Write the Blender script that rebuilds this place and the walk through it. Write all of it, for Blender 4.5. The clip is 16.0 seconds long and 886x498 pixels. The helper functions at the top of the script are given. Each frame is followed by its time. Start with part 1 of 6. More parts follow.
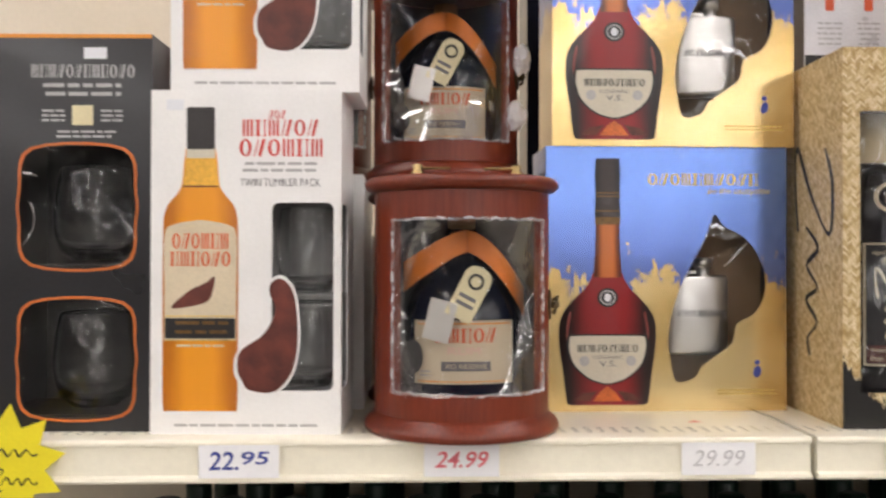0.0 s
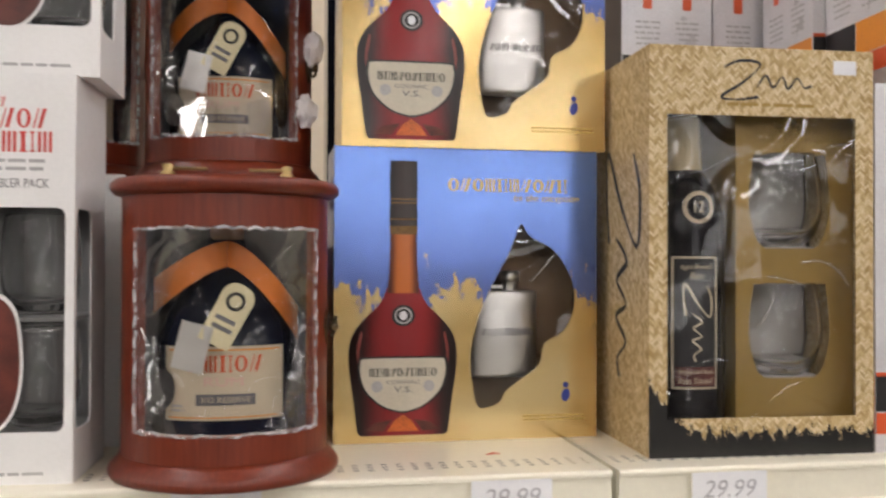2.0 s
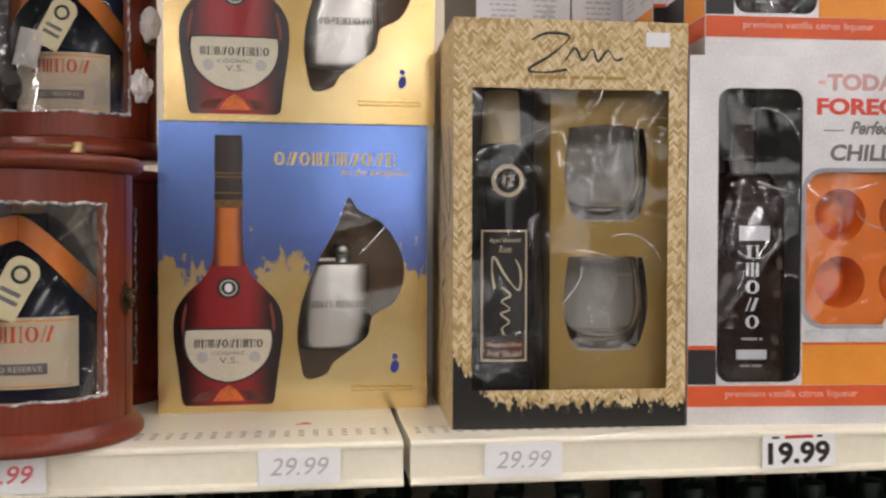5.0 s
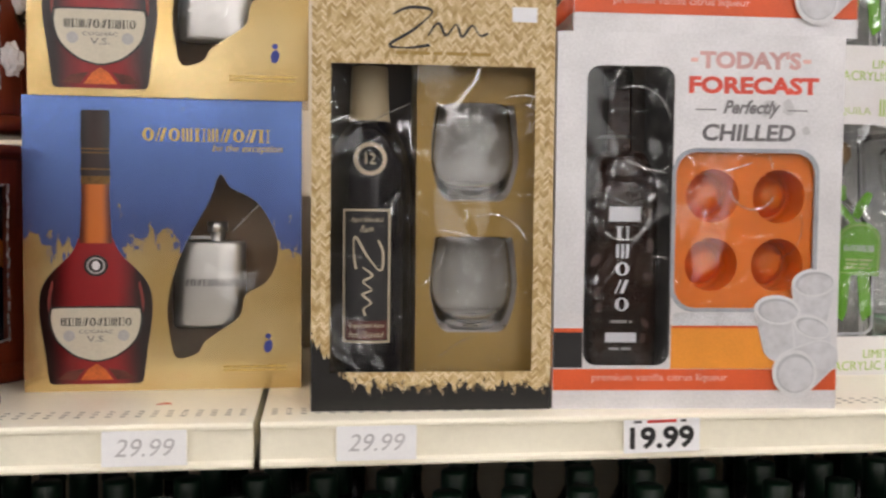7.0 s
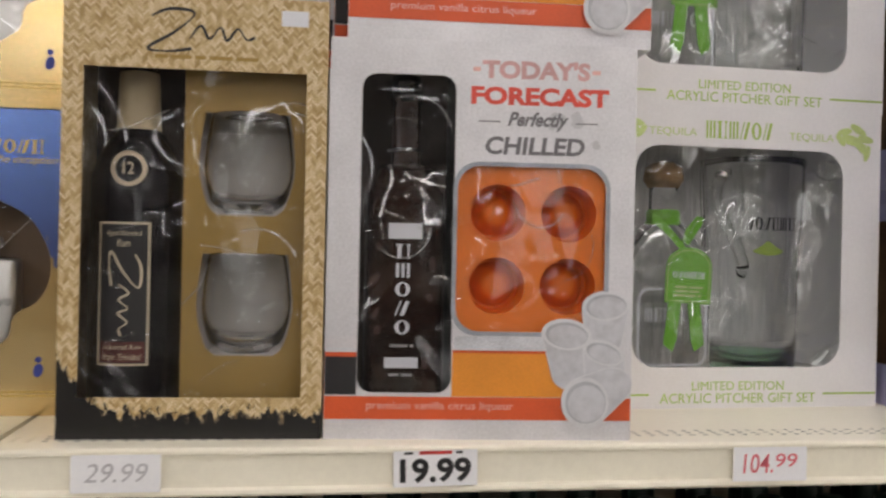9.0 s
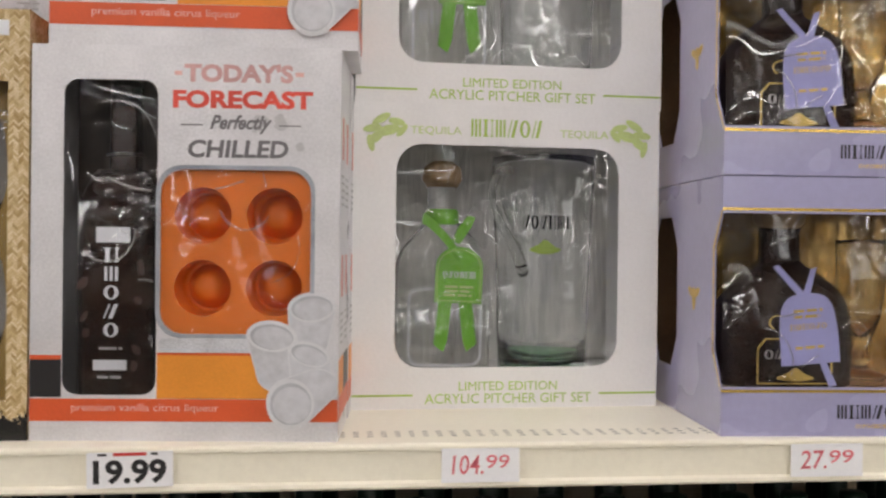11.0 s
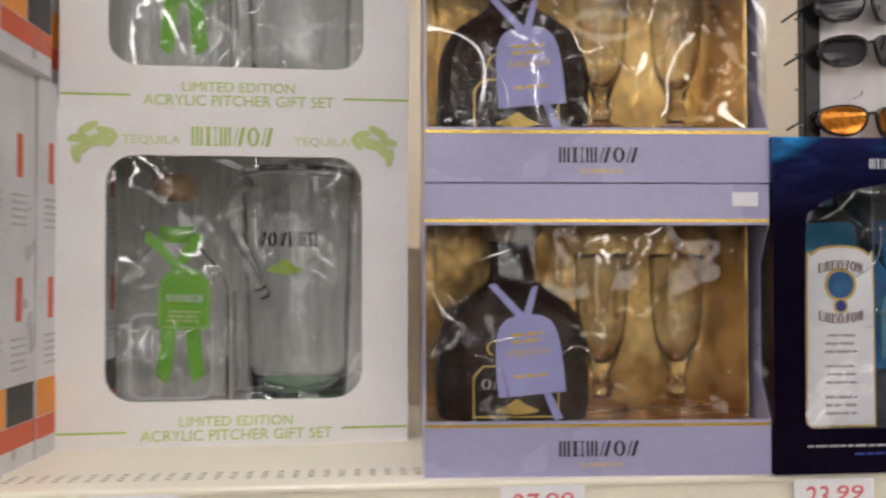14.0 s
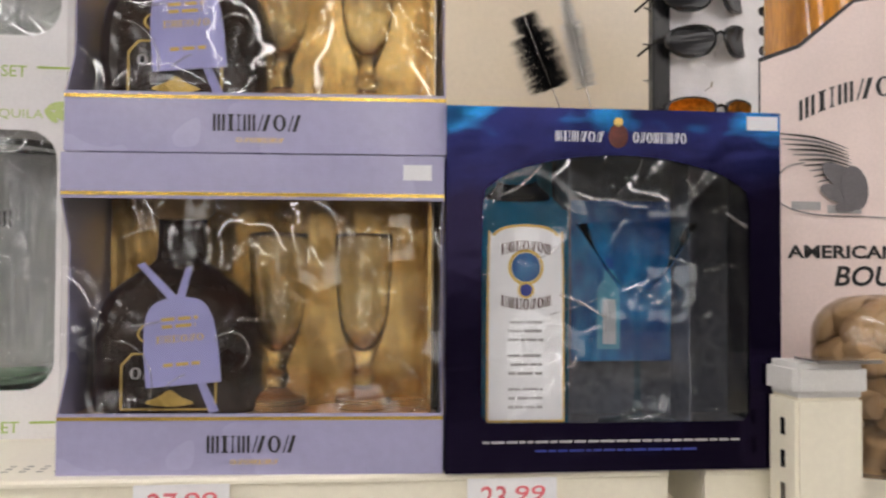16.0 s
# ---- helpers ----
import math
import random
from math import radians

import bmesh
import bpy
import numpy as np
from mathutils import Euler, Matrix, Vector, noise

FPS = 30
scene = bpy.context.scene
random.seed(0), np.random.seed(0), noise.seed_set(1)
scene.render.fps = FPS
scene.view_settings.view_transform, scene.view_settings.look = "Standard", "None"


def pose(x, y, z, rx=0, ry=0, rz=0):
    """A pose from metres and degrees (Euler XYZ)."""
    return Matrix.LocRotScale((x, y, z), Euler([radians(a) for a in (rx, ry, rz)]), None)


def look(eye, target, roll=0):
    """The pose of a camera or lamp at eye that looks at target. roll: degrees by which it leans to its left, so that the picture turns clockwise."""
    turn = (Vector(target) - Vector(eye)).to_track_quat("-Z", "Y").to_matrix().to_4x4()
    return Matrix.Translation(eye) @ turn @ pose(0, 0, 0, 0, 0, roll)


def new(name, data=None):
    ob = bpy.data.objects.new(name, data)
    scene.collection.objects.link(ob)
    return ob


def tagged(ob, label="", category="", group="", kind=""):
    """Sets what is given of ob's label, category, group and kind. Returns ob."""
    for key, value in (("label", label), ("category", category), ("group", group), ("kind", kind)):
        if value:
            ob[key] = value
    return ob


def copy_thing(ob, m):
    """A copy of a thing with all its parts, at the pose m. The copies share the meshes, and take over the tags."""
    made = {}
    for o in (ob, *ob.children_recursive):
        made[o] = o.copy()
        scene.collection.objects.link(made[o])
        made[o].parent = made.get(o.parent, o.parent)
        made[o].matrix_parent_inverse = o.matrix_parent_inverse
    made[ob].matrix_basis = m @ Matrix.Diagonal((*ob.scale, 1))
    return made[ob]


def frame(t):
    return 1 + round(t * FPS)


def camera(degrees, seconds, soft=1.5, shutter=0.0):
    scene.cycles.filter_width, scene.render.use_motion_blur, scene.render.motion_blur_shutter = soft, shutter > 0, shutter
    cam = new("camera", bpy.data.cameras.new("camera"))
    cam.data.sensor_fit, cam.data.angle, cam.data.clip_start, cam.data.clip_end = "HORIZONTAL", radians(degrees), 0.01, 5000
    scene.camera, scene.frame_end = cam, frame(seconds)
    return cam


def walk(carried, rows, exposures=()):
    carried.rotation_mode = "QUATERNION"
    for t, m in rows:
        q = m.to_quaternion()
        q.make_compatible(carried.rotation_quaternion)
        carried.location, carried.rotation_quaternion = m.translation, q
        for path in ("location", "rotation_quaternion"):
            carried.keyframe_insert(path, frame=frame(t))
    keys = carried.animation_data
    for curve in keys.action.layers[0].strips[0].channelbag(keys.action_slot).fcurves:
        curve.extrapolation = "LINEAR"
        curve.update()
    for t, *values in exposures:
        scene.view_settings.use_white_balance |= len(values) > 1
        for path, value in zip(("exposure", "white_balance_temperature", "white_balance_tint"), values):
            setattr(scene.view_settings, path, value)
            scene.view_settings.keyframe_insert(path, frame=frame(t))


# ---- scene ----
cam = camera(51.0, 16.0, 2.3, 0.5)
PATH = [
    (0, (0.015, 0.06, 1.388), (0.087, 2.058, 1.407), 0.1),
    (0.5, (0.043, 0.069, 1.395), (0.199, 2.063, 1.364), 0.6),
    (1, (0.072, 0.093, 1.394), (0.306, 2.079, 1.397), 1.3),
    (1.5, (0.09, 0.146, 1.394), (0.388, 2.123, 1.443), 0.5),
    (2, (0.121, 0.172, 1.4), (0.466, 2.142, 1.425), 0.2),
    (2.5, (0.172, 0.161, 1.405), (0.546, 2.125, 1.364), 0.2),
    (3, (0.224, 0.13, 1.397), (0.569, 2.1, 1.413), 0.5),
    (3.5, (0.257, 0.126, 1.39), (0.538, 2.106, 1.398), 0.1),
    (6, (0.41, 0.135, 1.41), (0.679, 2.116, 1.348), 0.3),
    (6.5, (0.447, 0.139, 1.41), (0.707, 2.121, 1.336), 0.5),
    (7, (0.488, 0.126, 1.411), (0.753, 2.106, 1.314), 0.6),
    (7.5, (0.542, 0.105, 1.405), (0.817, 2.085, 1.329), 1.0),
    (8, (0.603, 0.098, 1.406), (0.888, 2.076, 1.33), 1.2),
    (8.5, (0.653, 0.116, 1.374), (0.94, 2.096, 1.378), 0.9),
    (9, (0.699, 0.154, 1.386), (1.0, 2.131, 1.386), 1.2),
    (9.5, (0.743, 0.181, 1.396), (1.103, 2.148, 1.38), 1.4),
    (10, (0.848, 0.156, 1.391), (1.172, 2.129, 1.395), 1.0),
    (12.5, (1.187, 0.099, 1.404), (1.306, 2.095, 1.378), 1.1),
    (13, (1.248, 0.1, 1.394), (1.362, 2.096, 1.369), 1.2),
    (13.5, (1.285, 0.125, 1.393), (1.437, 2.119, 1.401), 0.2),
    (14, (1.338, 0.183, 1.394), (1.53, 2.173, 1.433), -0.1),
    (14.5, (1.368, 0.246, 1.4), (1.668, 2.223, 1.451), -0.0),
    (15, (1.399, 0.26, 1.4), (1.82, 2.215, 1.431), -0.4),
    (15.5, (1.56, 0.228, 1.371), (1.773, 2.215, 1.431), 1.4),
    (16, (1.627, 0.226, 1.37), (1.855, 2.212, 1.426), 0.3),
]
EXPOSURES = [(0, 0.66), (1.5, 0.46), (3.5, 0.40), (6, 0.44), (7.5, 0.56), (9, 0.14), (9.5, 0.08), (10, 0.34), (12.5, 0.24), (14, 0.26), (16, 0.40)]
walk(cam, [(t, look(eye, target, roll)) for t, eye, target, roll in PATH], EXPOSURES)

# ---- light ----
world = bpy.data.worlds.new("store_air")
world.use_nodes = True
scene.world = world
world.node_tree.nodes["Background"].inputs[0].default_value = (1.0, 0.95, 0.90, 1)
world.node_tree.nodes["Background"].inputs[1].default_value = 0.15
LAMP_COLOUR, LAMP_POWER = (1.0, 0.950, 0.945), 12.5
# glow behind an unseen window, added to give the foil cards sheen
WINDOW_FILL_COLOUR, WINDOW_FILL_POWER = (1.0, 0.97, 0.95), 1.8


# ---- materials ----
def nodes_of(name):
    m = bpy.data.materials.new(name)
    m.use_nodes = True
    nt = m.node_tree
    return m, nt, nt.nodes["Principled BSDF"]


def node(nt, kind, **sets):
    n = nt.nodes.new(kind)
    for key, value in sets.items():
        if key == "op":
            n.operation = value
        elif key == "blend":
            n.blend_type = value
        elif key == "data":
            n.data_type = value
    return n


def math_node(nt, op, a, b=None, c=None):
    n = node(nt, "ShaderNodeMath", op=op)
    for i, v in enumerate((a, b, c)):
        if v is None:
            continue
        if isinstance(v, (int, float)):
            n.inputs[i].default_value = v
        else:
            nt.links.new(v, n.inputs[i])
    return n.outputs[0]


def mix_node(nt, fac, a, b, blend="MIX"):
    n = node(nt, "ShaderNodeMix", data="RGBA")
    n.blend_type = blend
    for slot, v in ((0, fac), (6, a), (7, b)):
        if isinstance(v, (int, float)):
            n.inputs[slot].default_value = v
        elif isinstance(v, tuple):
            n.inputs[slot].default_value = (*v, 1)
        else:
            nt.links.new(v, n.inputs[slot])
    return n.outputs[2]


def place(nt):
    c = node(nt, "ShaderNodeTexCoord")
    s = node(nt, "ShaderNodeSeparateXYZ")
    nt.links.new(c.outputs["Object"], s.inputs[0])
    return c.outputs["Object"], s.outputs[0], s.outputs[1], s.outputs[2]


def noise_node(nt, vector, scale, detail=4.0, rough=0.55, stretch=None):
    n = node(nt, "ShaderNodeTexNoise")
    n.inputs["Scale"].default_value, n.inputs["Detail"].default_value, n.inputs["Roughness"].default_value = scale, detail, rough
    if stretch:
        mp = node(nt, "ShaderNodeMapping")
        mp.inputs["Scale"].default_value = stretch
        nt.links.new(vector, mp.inputs[0])
        vector = mp.outputs[0]
    nt.links.new(vector, n.inputs["Vector"])
    return n.outputs[0]


def step_node(nt, value, lo, hi):
    n = node(nt, "ShaderNodeMapRange")
    n.interpolation_type = "SMOOTHSTEP"
    nt.links.new(value, n.inputs[0])
    n.inputs[1].default_value, n.inputs[2].default_value = lo, hi
    return n.outputs[0]


def bump_node(nt, bsdf, height, strength, distance=0.001):
    b = node(nt, "ShaderNodeBump")
    b.inputs["Strength"].default_value, b.inputs["Distance"].default_value = strength, distance
    nt.links.new(height, b.inputs["Height"])
    nt.links.new(b.outputs[0], bsdf.inputs["Normal"])


def surface(name, col, rough=0.5, metal=0.0, var=0.07, scale=70, bump=0.12, dist=0.0006, coat=0.0, stretch=None, spec=0.5):
    """A surface with fine grain and broad stains."""
    m, nt, p = nodes_of(name)
    vec, x, y, z = place(nt)
    fine = noise_node(nt, vec, scale * 6, 3, 0.6, stretch)
    broad = noise_node(nt, vec, scale * 0.25, 3, 0.5, stretch)
    grain = math_node(nt, "ADD", math_node(nt, "MULTIPLY", fine, 0.45), math_node(nt, "MULTIPLY", broad, 0.55))
    lo, hi = tuple(c * (1 - 2.4 * var) for c in col), tuple(min(c * (1 + 2.0 * var), 0.95) for c in col)
    nt.links.new(mix_node(nt, step_node(nt, grain, 0.3, 0.7), lo, hi), p.inputs["Base Color"])
    nt.links.new(math_node(nt, "ADD", math_node(nt, "MULTIPLY", broad, 0.16), max(rough - 0.08, 0.02)), p.inputs["Roughness"])
    p.inputs["Metallic"].default_value = metal
    p.inputs["Coat Weight"].default_value = coat
    p.inputs["Coat Roughness"].default_value = 0.12
    p.inputs["Specular IOR Level"].default_value = spec
    bump_node(nt, p, grain, bump, dist)
    return m


def glass(name, col=(1, 1, 1), rough=0.0, ior=1.45):
    m, nt, p = nodes_of(name)
    vec, x, y, z = place(nt)
    p.inputs["Base Color"].default_value = (*col, 1)
    p.inputs["Transmission Weight"].default_value = 1.0
    p.inputs["Roughness"].default_value = rough
    p.inputs["IOR"].default_value = ior
    bump_node(nt, p, noise_node(nt, vec, 35, 2), 0.08, 0.002)
    return m


def film(name, crease=9.0, depth=1.0, gloss=1.5, veil=0.010, wave=0.026):
    """Clear plastic window film: see-through, slack, with a few sharp curving creases."""
    m, nt, p = nodes_of(name)
    nt.nodes.remove(p)
    vec, x, y, z = place(nt)
    info = node(nt, "ShaderNodeObjectInfo")
    shift = node(nt, "ShaderNodeCombineXYZ")
    nt.links.new(math_node(nt, "MULTIPLY", info.outputs["Random"], 7.0), shift.inputs[1])
    at = node(nt, "ShaderNodeVectorMath", op="ADD")
    nt.links.new(vec, at.inputs[0])
    nt.links.new(shift.outputs[0], at.inputs[1])
    slack = noise_node(nt, at.outputs[0], crease, 0.0, 0.4, (1, 1, 0.85))
    small = noise_node(nt, at.outputs[0], crease * 2.3, 1.0, 0.4, (0.8, 1, 1.1))
    fold = math_node(nt, "MULTIPLY", step_node(nt, slack, 0.455, 0.530), 0.0036 * depth)
    fold2 = math_node(nt, "MULTIPLY", step_node(nt, slack, 0.58, 0.655), 0.0036 * depth)
    pleat = math_node(nt, "MULTIPLY", step_node(nt, small, 0.55, 0.62), 0.0024 * depth)
    sag = math_node(nt, "MULTIPLY", slack, wave)
    height = math_node(nt, "ADD", math_node(nt, "ADD", fold, fold2), math_node(nt, "ADD", pleat, sag))
    b = node(nt, "ShaderNodeBump")
    b.inputs["Strength"].default_value, b.inputs["Distance"].default_value = 1.0, 1.0
    nt.links.new(height, b.inputs["Height"])
    fr = node(nt, "ShaderNodeFresnel")
    fr.inputs[0].default_value = 1.5
    gl = node(nt, "ShaderNodeBsdfGlossy")
    gl.inputs["Roughness"].default_value = 0.02
    nt.links.new(b.outputs[0], gl.inputs["Normal"])
    tr = node(nt, "ShaderNodeBsdfTransparent")
    tr.inputs[0].default_value = (0.95, 0.95, 0.95, 1)
    # faint white diffuse patches paint in a veil of reflected room light
    df = node(nt, "ShaderNodeBsdfDiffuse")
    df.inputs[0].default_value = (0.8, 0.82, 0.86, 1)
    glare_veil = node(nt, "ShaderNodeMixShader")
    nt.links.new(math_node(nt, "MULTIPLY", step_node(nt, small, 0.35, 0.7), veil * 2), glare_veil.inputs[0])
    nt.links.new(tr.outputs[0], glare_veil.inputs[1])
    nt.links.new(df.outputs[0], glare_veil.inputs[2])
    mx = node(nt, "ShaderNodeMixShader")
    nt.links.new(math_node(nt, "MINIMUM", math_node(nt, "MULTIPLY", fr.outputs[0], gloss), 1.0), mx.inputs[0])
    nt.links.new(glare_veil.outputs[0], mx.inputs[1])
    nt.links.new(gl.outputs[0], mx.inputs[2])
    nt.links.new(mx.outputs[0], nt.nodes["Material Output"].inputs[0])
    return m


def gathered(name):
    """Bunched film: milky, half clear and glossy."""
    m, nt, p = nodes_of(name)
    vec, x, y, z = place(nt)
    p.inputs["Base Color"].default_value = (0.72, 0.72, 0.74, 1)
    p.inputs["Roughness"].default_value = 0.12
    nt.links.new(math_node(nt, "MULTIPLY", step_node(nt, noise_node(nt, vec, 160, 2), 0.3, 0.7), 0.6), p.inputs["Alpha"])
    bump_node(nt, p, noise_node(nt, vec, 240, 2), 0.8, 0.002)
    return m


def crease_film(name):
    """A sharp fold in clear film: see-through with a strong gloss."""
    m, nt, p = nodes_of(name)
    nt.nodes.remove(p)
    gl = node(nt, "ShaderNodeBsdfGlossy")
    gl.inputs["Roughness"].default_value = 0.16
    tr = node(nt, "ShaderNodeBsdfTransparent")
    mx = node(nt, "ShaderNodeMixShader")
    mx.inputs[0].default_value = 0.36
    nt.links.new(tr.outputs[0], mx.inputs[1])
    nt.links.new(gl.outputs[0], mx.inputs[2])
    nt.links.new(mx.outputs[0], nt.nodes["Material Output"].inputs[0])
    return m


def glow(name, col, power):
    m, nt, p = nodes_of(name)
    p.inputs["Base Color"].default_value = (0.8, 0.8, 0.8, 1)
    p.inputs["Emission Color"].default_value = (*col, 1)
    p.inputs["Emission Strength"].default_value = power
    return m


def woven_card(name):
    """Printed basket weave of straw strips with a torn black band along the foot."""
    m, nt, p = nodes_of(name)
    vec, x, y, z = place(nt)
    across = math_node(nt, "ADD", x, y)
    u = math_node(nt, "MULTIPLY", across, 1 / 0.0094)
    tri = math_node(nt, "PINGPONG", u, 0.5)
    v = math_node(nt, "MULTIPLY", math_node(nt, "ADD", z, math_node(nt, "MULTIPLY", tri, 0.0094)), 1 / 0.0031)
    cell = node(nt, "ShaderNodeCombineXYZ")
    nt.links.new(math_node(nt, "FLOOR", math_node(nt, "MULTIPLY", u, 2.0)), cell.inputs[0])
    nt.links.new(math_node(nt, "FLOOR", v), cell.inputs[1])
    wn = node(nt, "ShaderNodeTexWhiteNoise")
    nt.links.new(cell.outputs[0], wn.inputs["Vector"])
    ramp = node(nt, "ShaderNodeValToRGB")
    nt.links.new(wn.outputs["Value"], ramp.inputs[0])
    cr = ramp.color_ramp
    cr.elements[0].position, cr.elements[0].color = 0.0, (0.38, 0.245, 0.085, 1)
    cr.elements[1].position, cr.elements[1].color = 1.0, (0.80, 0.67, 0.44, 1)
    e = cr.elements.new(0.45)
    e.color = (0.62, 0.465, 0.235, 1)
    edge = math_node(nt, "PINGPONG", v, 0.5)
    seam = step_node(nt, edge, 0.0, 0.16)
    straw = mix_node(nt, math_node(nt, "SUBTRACT", 1.0, seam), ramp.outputs[0], (0.42, 0.28, 0.11))
    fibre = noise_node(nt, vec, 900, 2, 0.6)
    straw = mix_node(nt, 0.35, straw, mix_node(nt, fibre, (0.75, 0.75, 0.75), (1, 1, 1)), "MULTIPLY")
    # the torn black band: low along the front, climbing at its outer edge
    rag = noise_node(nt, vec, 90, 6, 0.75, (1.5, 1, 0.6))
    rise = math_node(nt, "MULTIPLY", math_node(nt, "POWER", math_node(nt, "MAXIMUM", math_node(nt, "SUBTRACT", 1.0, math_node(nt, "MULTIPLY", x, 16.0)), 0.0), 2.0), 0.052)
    top = math_node(nt, "ADD", math_node(nt, "ADD", 0.018, rise), math_node(nt, "MULTIPLY", math_node(nt, "SUBTRACT", rag, 0.42), 0.075))
    front = math_node(nt, "LESS_THAN", y, 0.002)
    black = math_node(nt, "MULTIPLY", math_node(nt, "LESS_THAN", z, top), front)
    nt.links.new(mix_node(nt, black, straw, (0.012, 0.011, 0.011)), p.inputs["Base Color"])
    nt.links.new(math_node(nt, "SUBTRACT", 0.48, math_node(nt, "MULTIPLY", black, 0.22)), p.inputs["Roughness"])
    bump_node(nt, p, math_node(nt, "ADD", wn.outputs["Value"], seam), 0.12, 0.0006)
    return m


def foil_card(name):
    """Metallic card, gold below and blue above, with splashed strokes between."""
    m, nt, p = nodes_of(name)
    vec, x, y, z = place(nt)
    wide = noise_node(nt, vec, 11, 3, 0.6, (1.0, 1, 0.8))
    ragged = noise_node(nt, vec, 46, 6, 0.75, (1.3, 1, 0.62))
    level = math_node(nt, "ADD", z, math_node(nt, "ADD", math_node(nt, "MULTIPLY", math_node(nt, "SUBTRACT", wide, 0.5), 0.17), math_node(nt, "MULTIPLY", math_node(nt, "SUBTRACT", ragged, 0.5), 0.10)))
    blue = step_node(nt, level, 0.146, 0.150)
    streak = noise_node(nt, vec, 42, 4, 0.7, (1.4, 1, 0.42))
    high = step_node(nt, z, 0.23, 0.13)
    splash = math_node(nt, "MULTIPLY", step_node(nt, math_node(nt, "ADD", streak, math_node(nt, "MULTIPLY", high, 0.15)), 0.70, 0.71), blue)
    blue = math_node(nt, "SUBTRACT", blue, splash)
    tone = step_node(nt, z, 0.10, 0.30)
    sky = mix_node(nt, tone, (0.12, 0.16, 0.43), (0.17, 0.28, 0.66))
    gold = mix_node(nt, step_node(nt, noise_node(nt, vec, 9, 2), 0.3, 0.7), (0.64, 0.44, 0.17), (0.80, 0.62, 0.32))
    nt.links.new(mix_node(nt, blue, gold, sky), p.inputs["Base Color"])
    p.inputs["Metallic"].default_value = 0.75
    nt.links.new(math_node(nt, "ADD", 0.15, math_node(nt, "MULTIPLY", noise_node(nt, vec, 25, 3), 0.10)), p.inputs["Roughness"])
    bump_node(nt, p, noise_node(nt, vec, 14, 2), 0.10, 0.004)
    return m


def printed_bottle(name, middle, edge, cx, half, low=None):
    """A printed picture of a full bottle, darker towards its outline."""
    m, nt, p = nodes_of(name)
    vec, x, y, z = place(nt)
    off = math_node(nt, "DIVIDE", math_node(nt, "ABSOLUTE", math_node(nt, "SUBTRACT", x, cx)), half)
    cloud = noise_node(nt, vec, 30, 3, 0.5, (1, 1, 0.3))
    off = math_node(nt, "ADD", off, math_node(nt, "MULTIPLY", math_node(nt, "SUBTRACT", cloud, 0.5), 0.35))
    col = mix_node(nt, step_node(nt, off, 0.30, 0.88), middle, edge)
    if low:
        foot = math_node(nt, "MULTIPLY", step_node(nt, z, 0.035, 0.012), step_node(nt, off, 0.75, 0.2))
        col = mix_node(nt, foot, col, low)
    nt.links.new(col, p.inputs["Base Color"])
    p.inputs["Roughness"].default_value = 0.28
    p.inputs["Coat Weight"].default_value = 0.15
    p.inputs["Coat Roughness"].default_value = 0.1
    bump_node(nt, p, math_node(nt, "MULTIPLY", math_node(nt, "MULTIPLY", off, off), -0.14 * half), 1.0, 1.0)
    return m


def wood_stain(name):
    m, nt, p = nodes_of(name)
    vec, x, y, z = place(nt)
    grain = noise_node(nt, vec, 40, 6, 0.65, (6, 6, 0.35))
    broad = noise_node(nt, vec, 7, 2)
    f = math_node(nt, "ADD", math_node(nt, "MULTIPLY", grain, 0.6), math_node(nt, "MULTIPLY", broad, 0.4))
    nt.links.new(mix_node(nt, step_node(nt, f, 0.32, 0.68), (0.120, 0.0160, 0.0055), (0.200, 0.0300, 0.0100)), p.inputs["Base Color"])
    p.inputs["Roughness"].default_value = 0.36
    p.inputs["Coat Weight"].default_value = 0.05
    p.inputs["Coat Roughness"].default_value = 0.2
    bump_node(nt, p, grain, 0.08, 0.0005)
    return m


def blue_foil(name):
    m, nt, p = nodes_of(name)
    vec, x, y, z = place(nt)
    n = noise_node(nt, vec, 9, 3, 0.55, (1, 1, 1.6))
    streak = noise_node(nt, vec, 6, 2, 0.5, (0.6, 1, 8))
    # cyan glare is put into the colour, stronger towards the top edge
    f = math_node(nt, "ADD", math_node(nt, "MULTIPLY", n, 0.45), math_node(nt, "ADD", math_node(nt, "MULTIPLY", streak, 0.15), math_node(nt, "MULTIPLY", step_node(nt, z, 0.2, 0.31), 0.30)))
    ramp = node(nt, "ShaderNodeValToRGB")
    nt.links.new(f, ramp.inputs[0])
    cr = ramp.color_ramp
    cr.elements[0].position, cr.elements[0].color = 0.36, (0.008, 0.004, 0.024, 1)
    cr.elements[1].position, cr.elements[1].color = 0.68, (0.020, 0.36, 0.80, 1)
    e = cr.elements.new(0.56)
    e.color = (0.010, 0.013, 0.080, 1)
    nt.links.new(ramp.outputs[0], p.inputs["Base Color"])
    p.inputs["Metallic"].default_value = 0.8
    p.inputs["Roughness"].default_value = 0.17
    bump_node(nt, p, n, 0.25, 0.006)
    return m


def gold_foil(name):
    m, nt, p = nodes_of(name)
    vec, x, y, z = place(nt)
    n = noise_node(nt, vec, 22, 4, 0.6)
    nt.links.new(mix_node(nt, step_node(nt, n, 0.35, 0.65), (0.42, 0.235, 0.055), (0.80, 0.55, 0.20)), p.inputs["Base Color"])
    p.inputs["Metallic"].default_value = 0.75
    p.inputs["Roughness"].default_value = 0.26
    bump_node(nt, p, noise_node(nt, vec, 14, 2, 0.5, (2.0, 1, 0.7)), 0.6, 0.014)
    return m


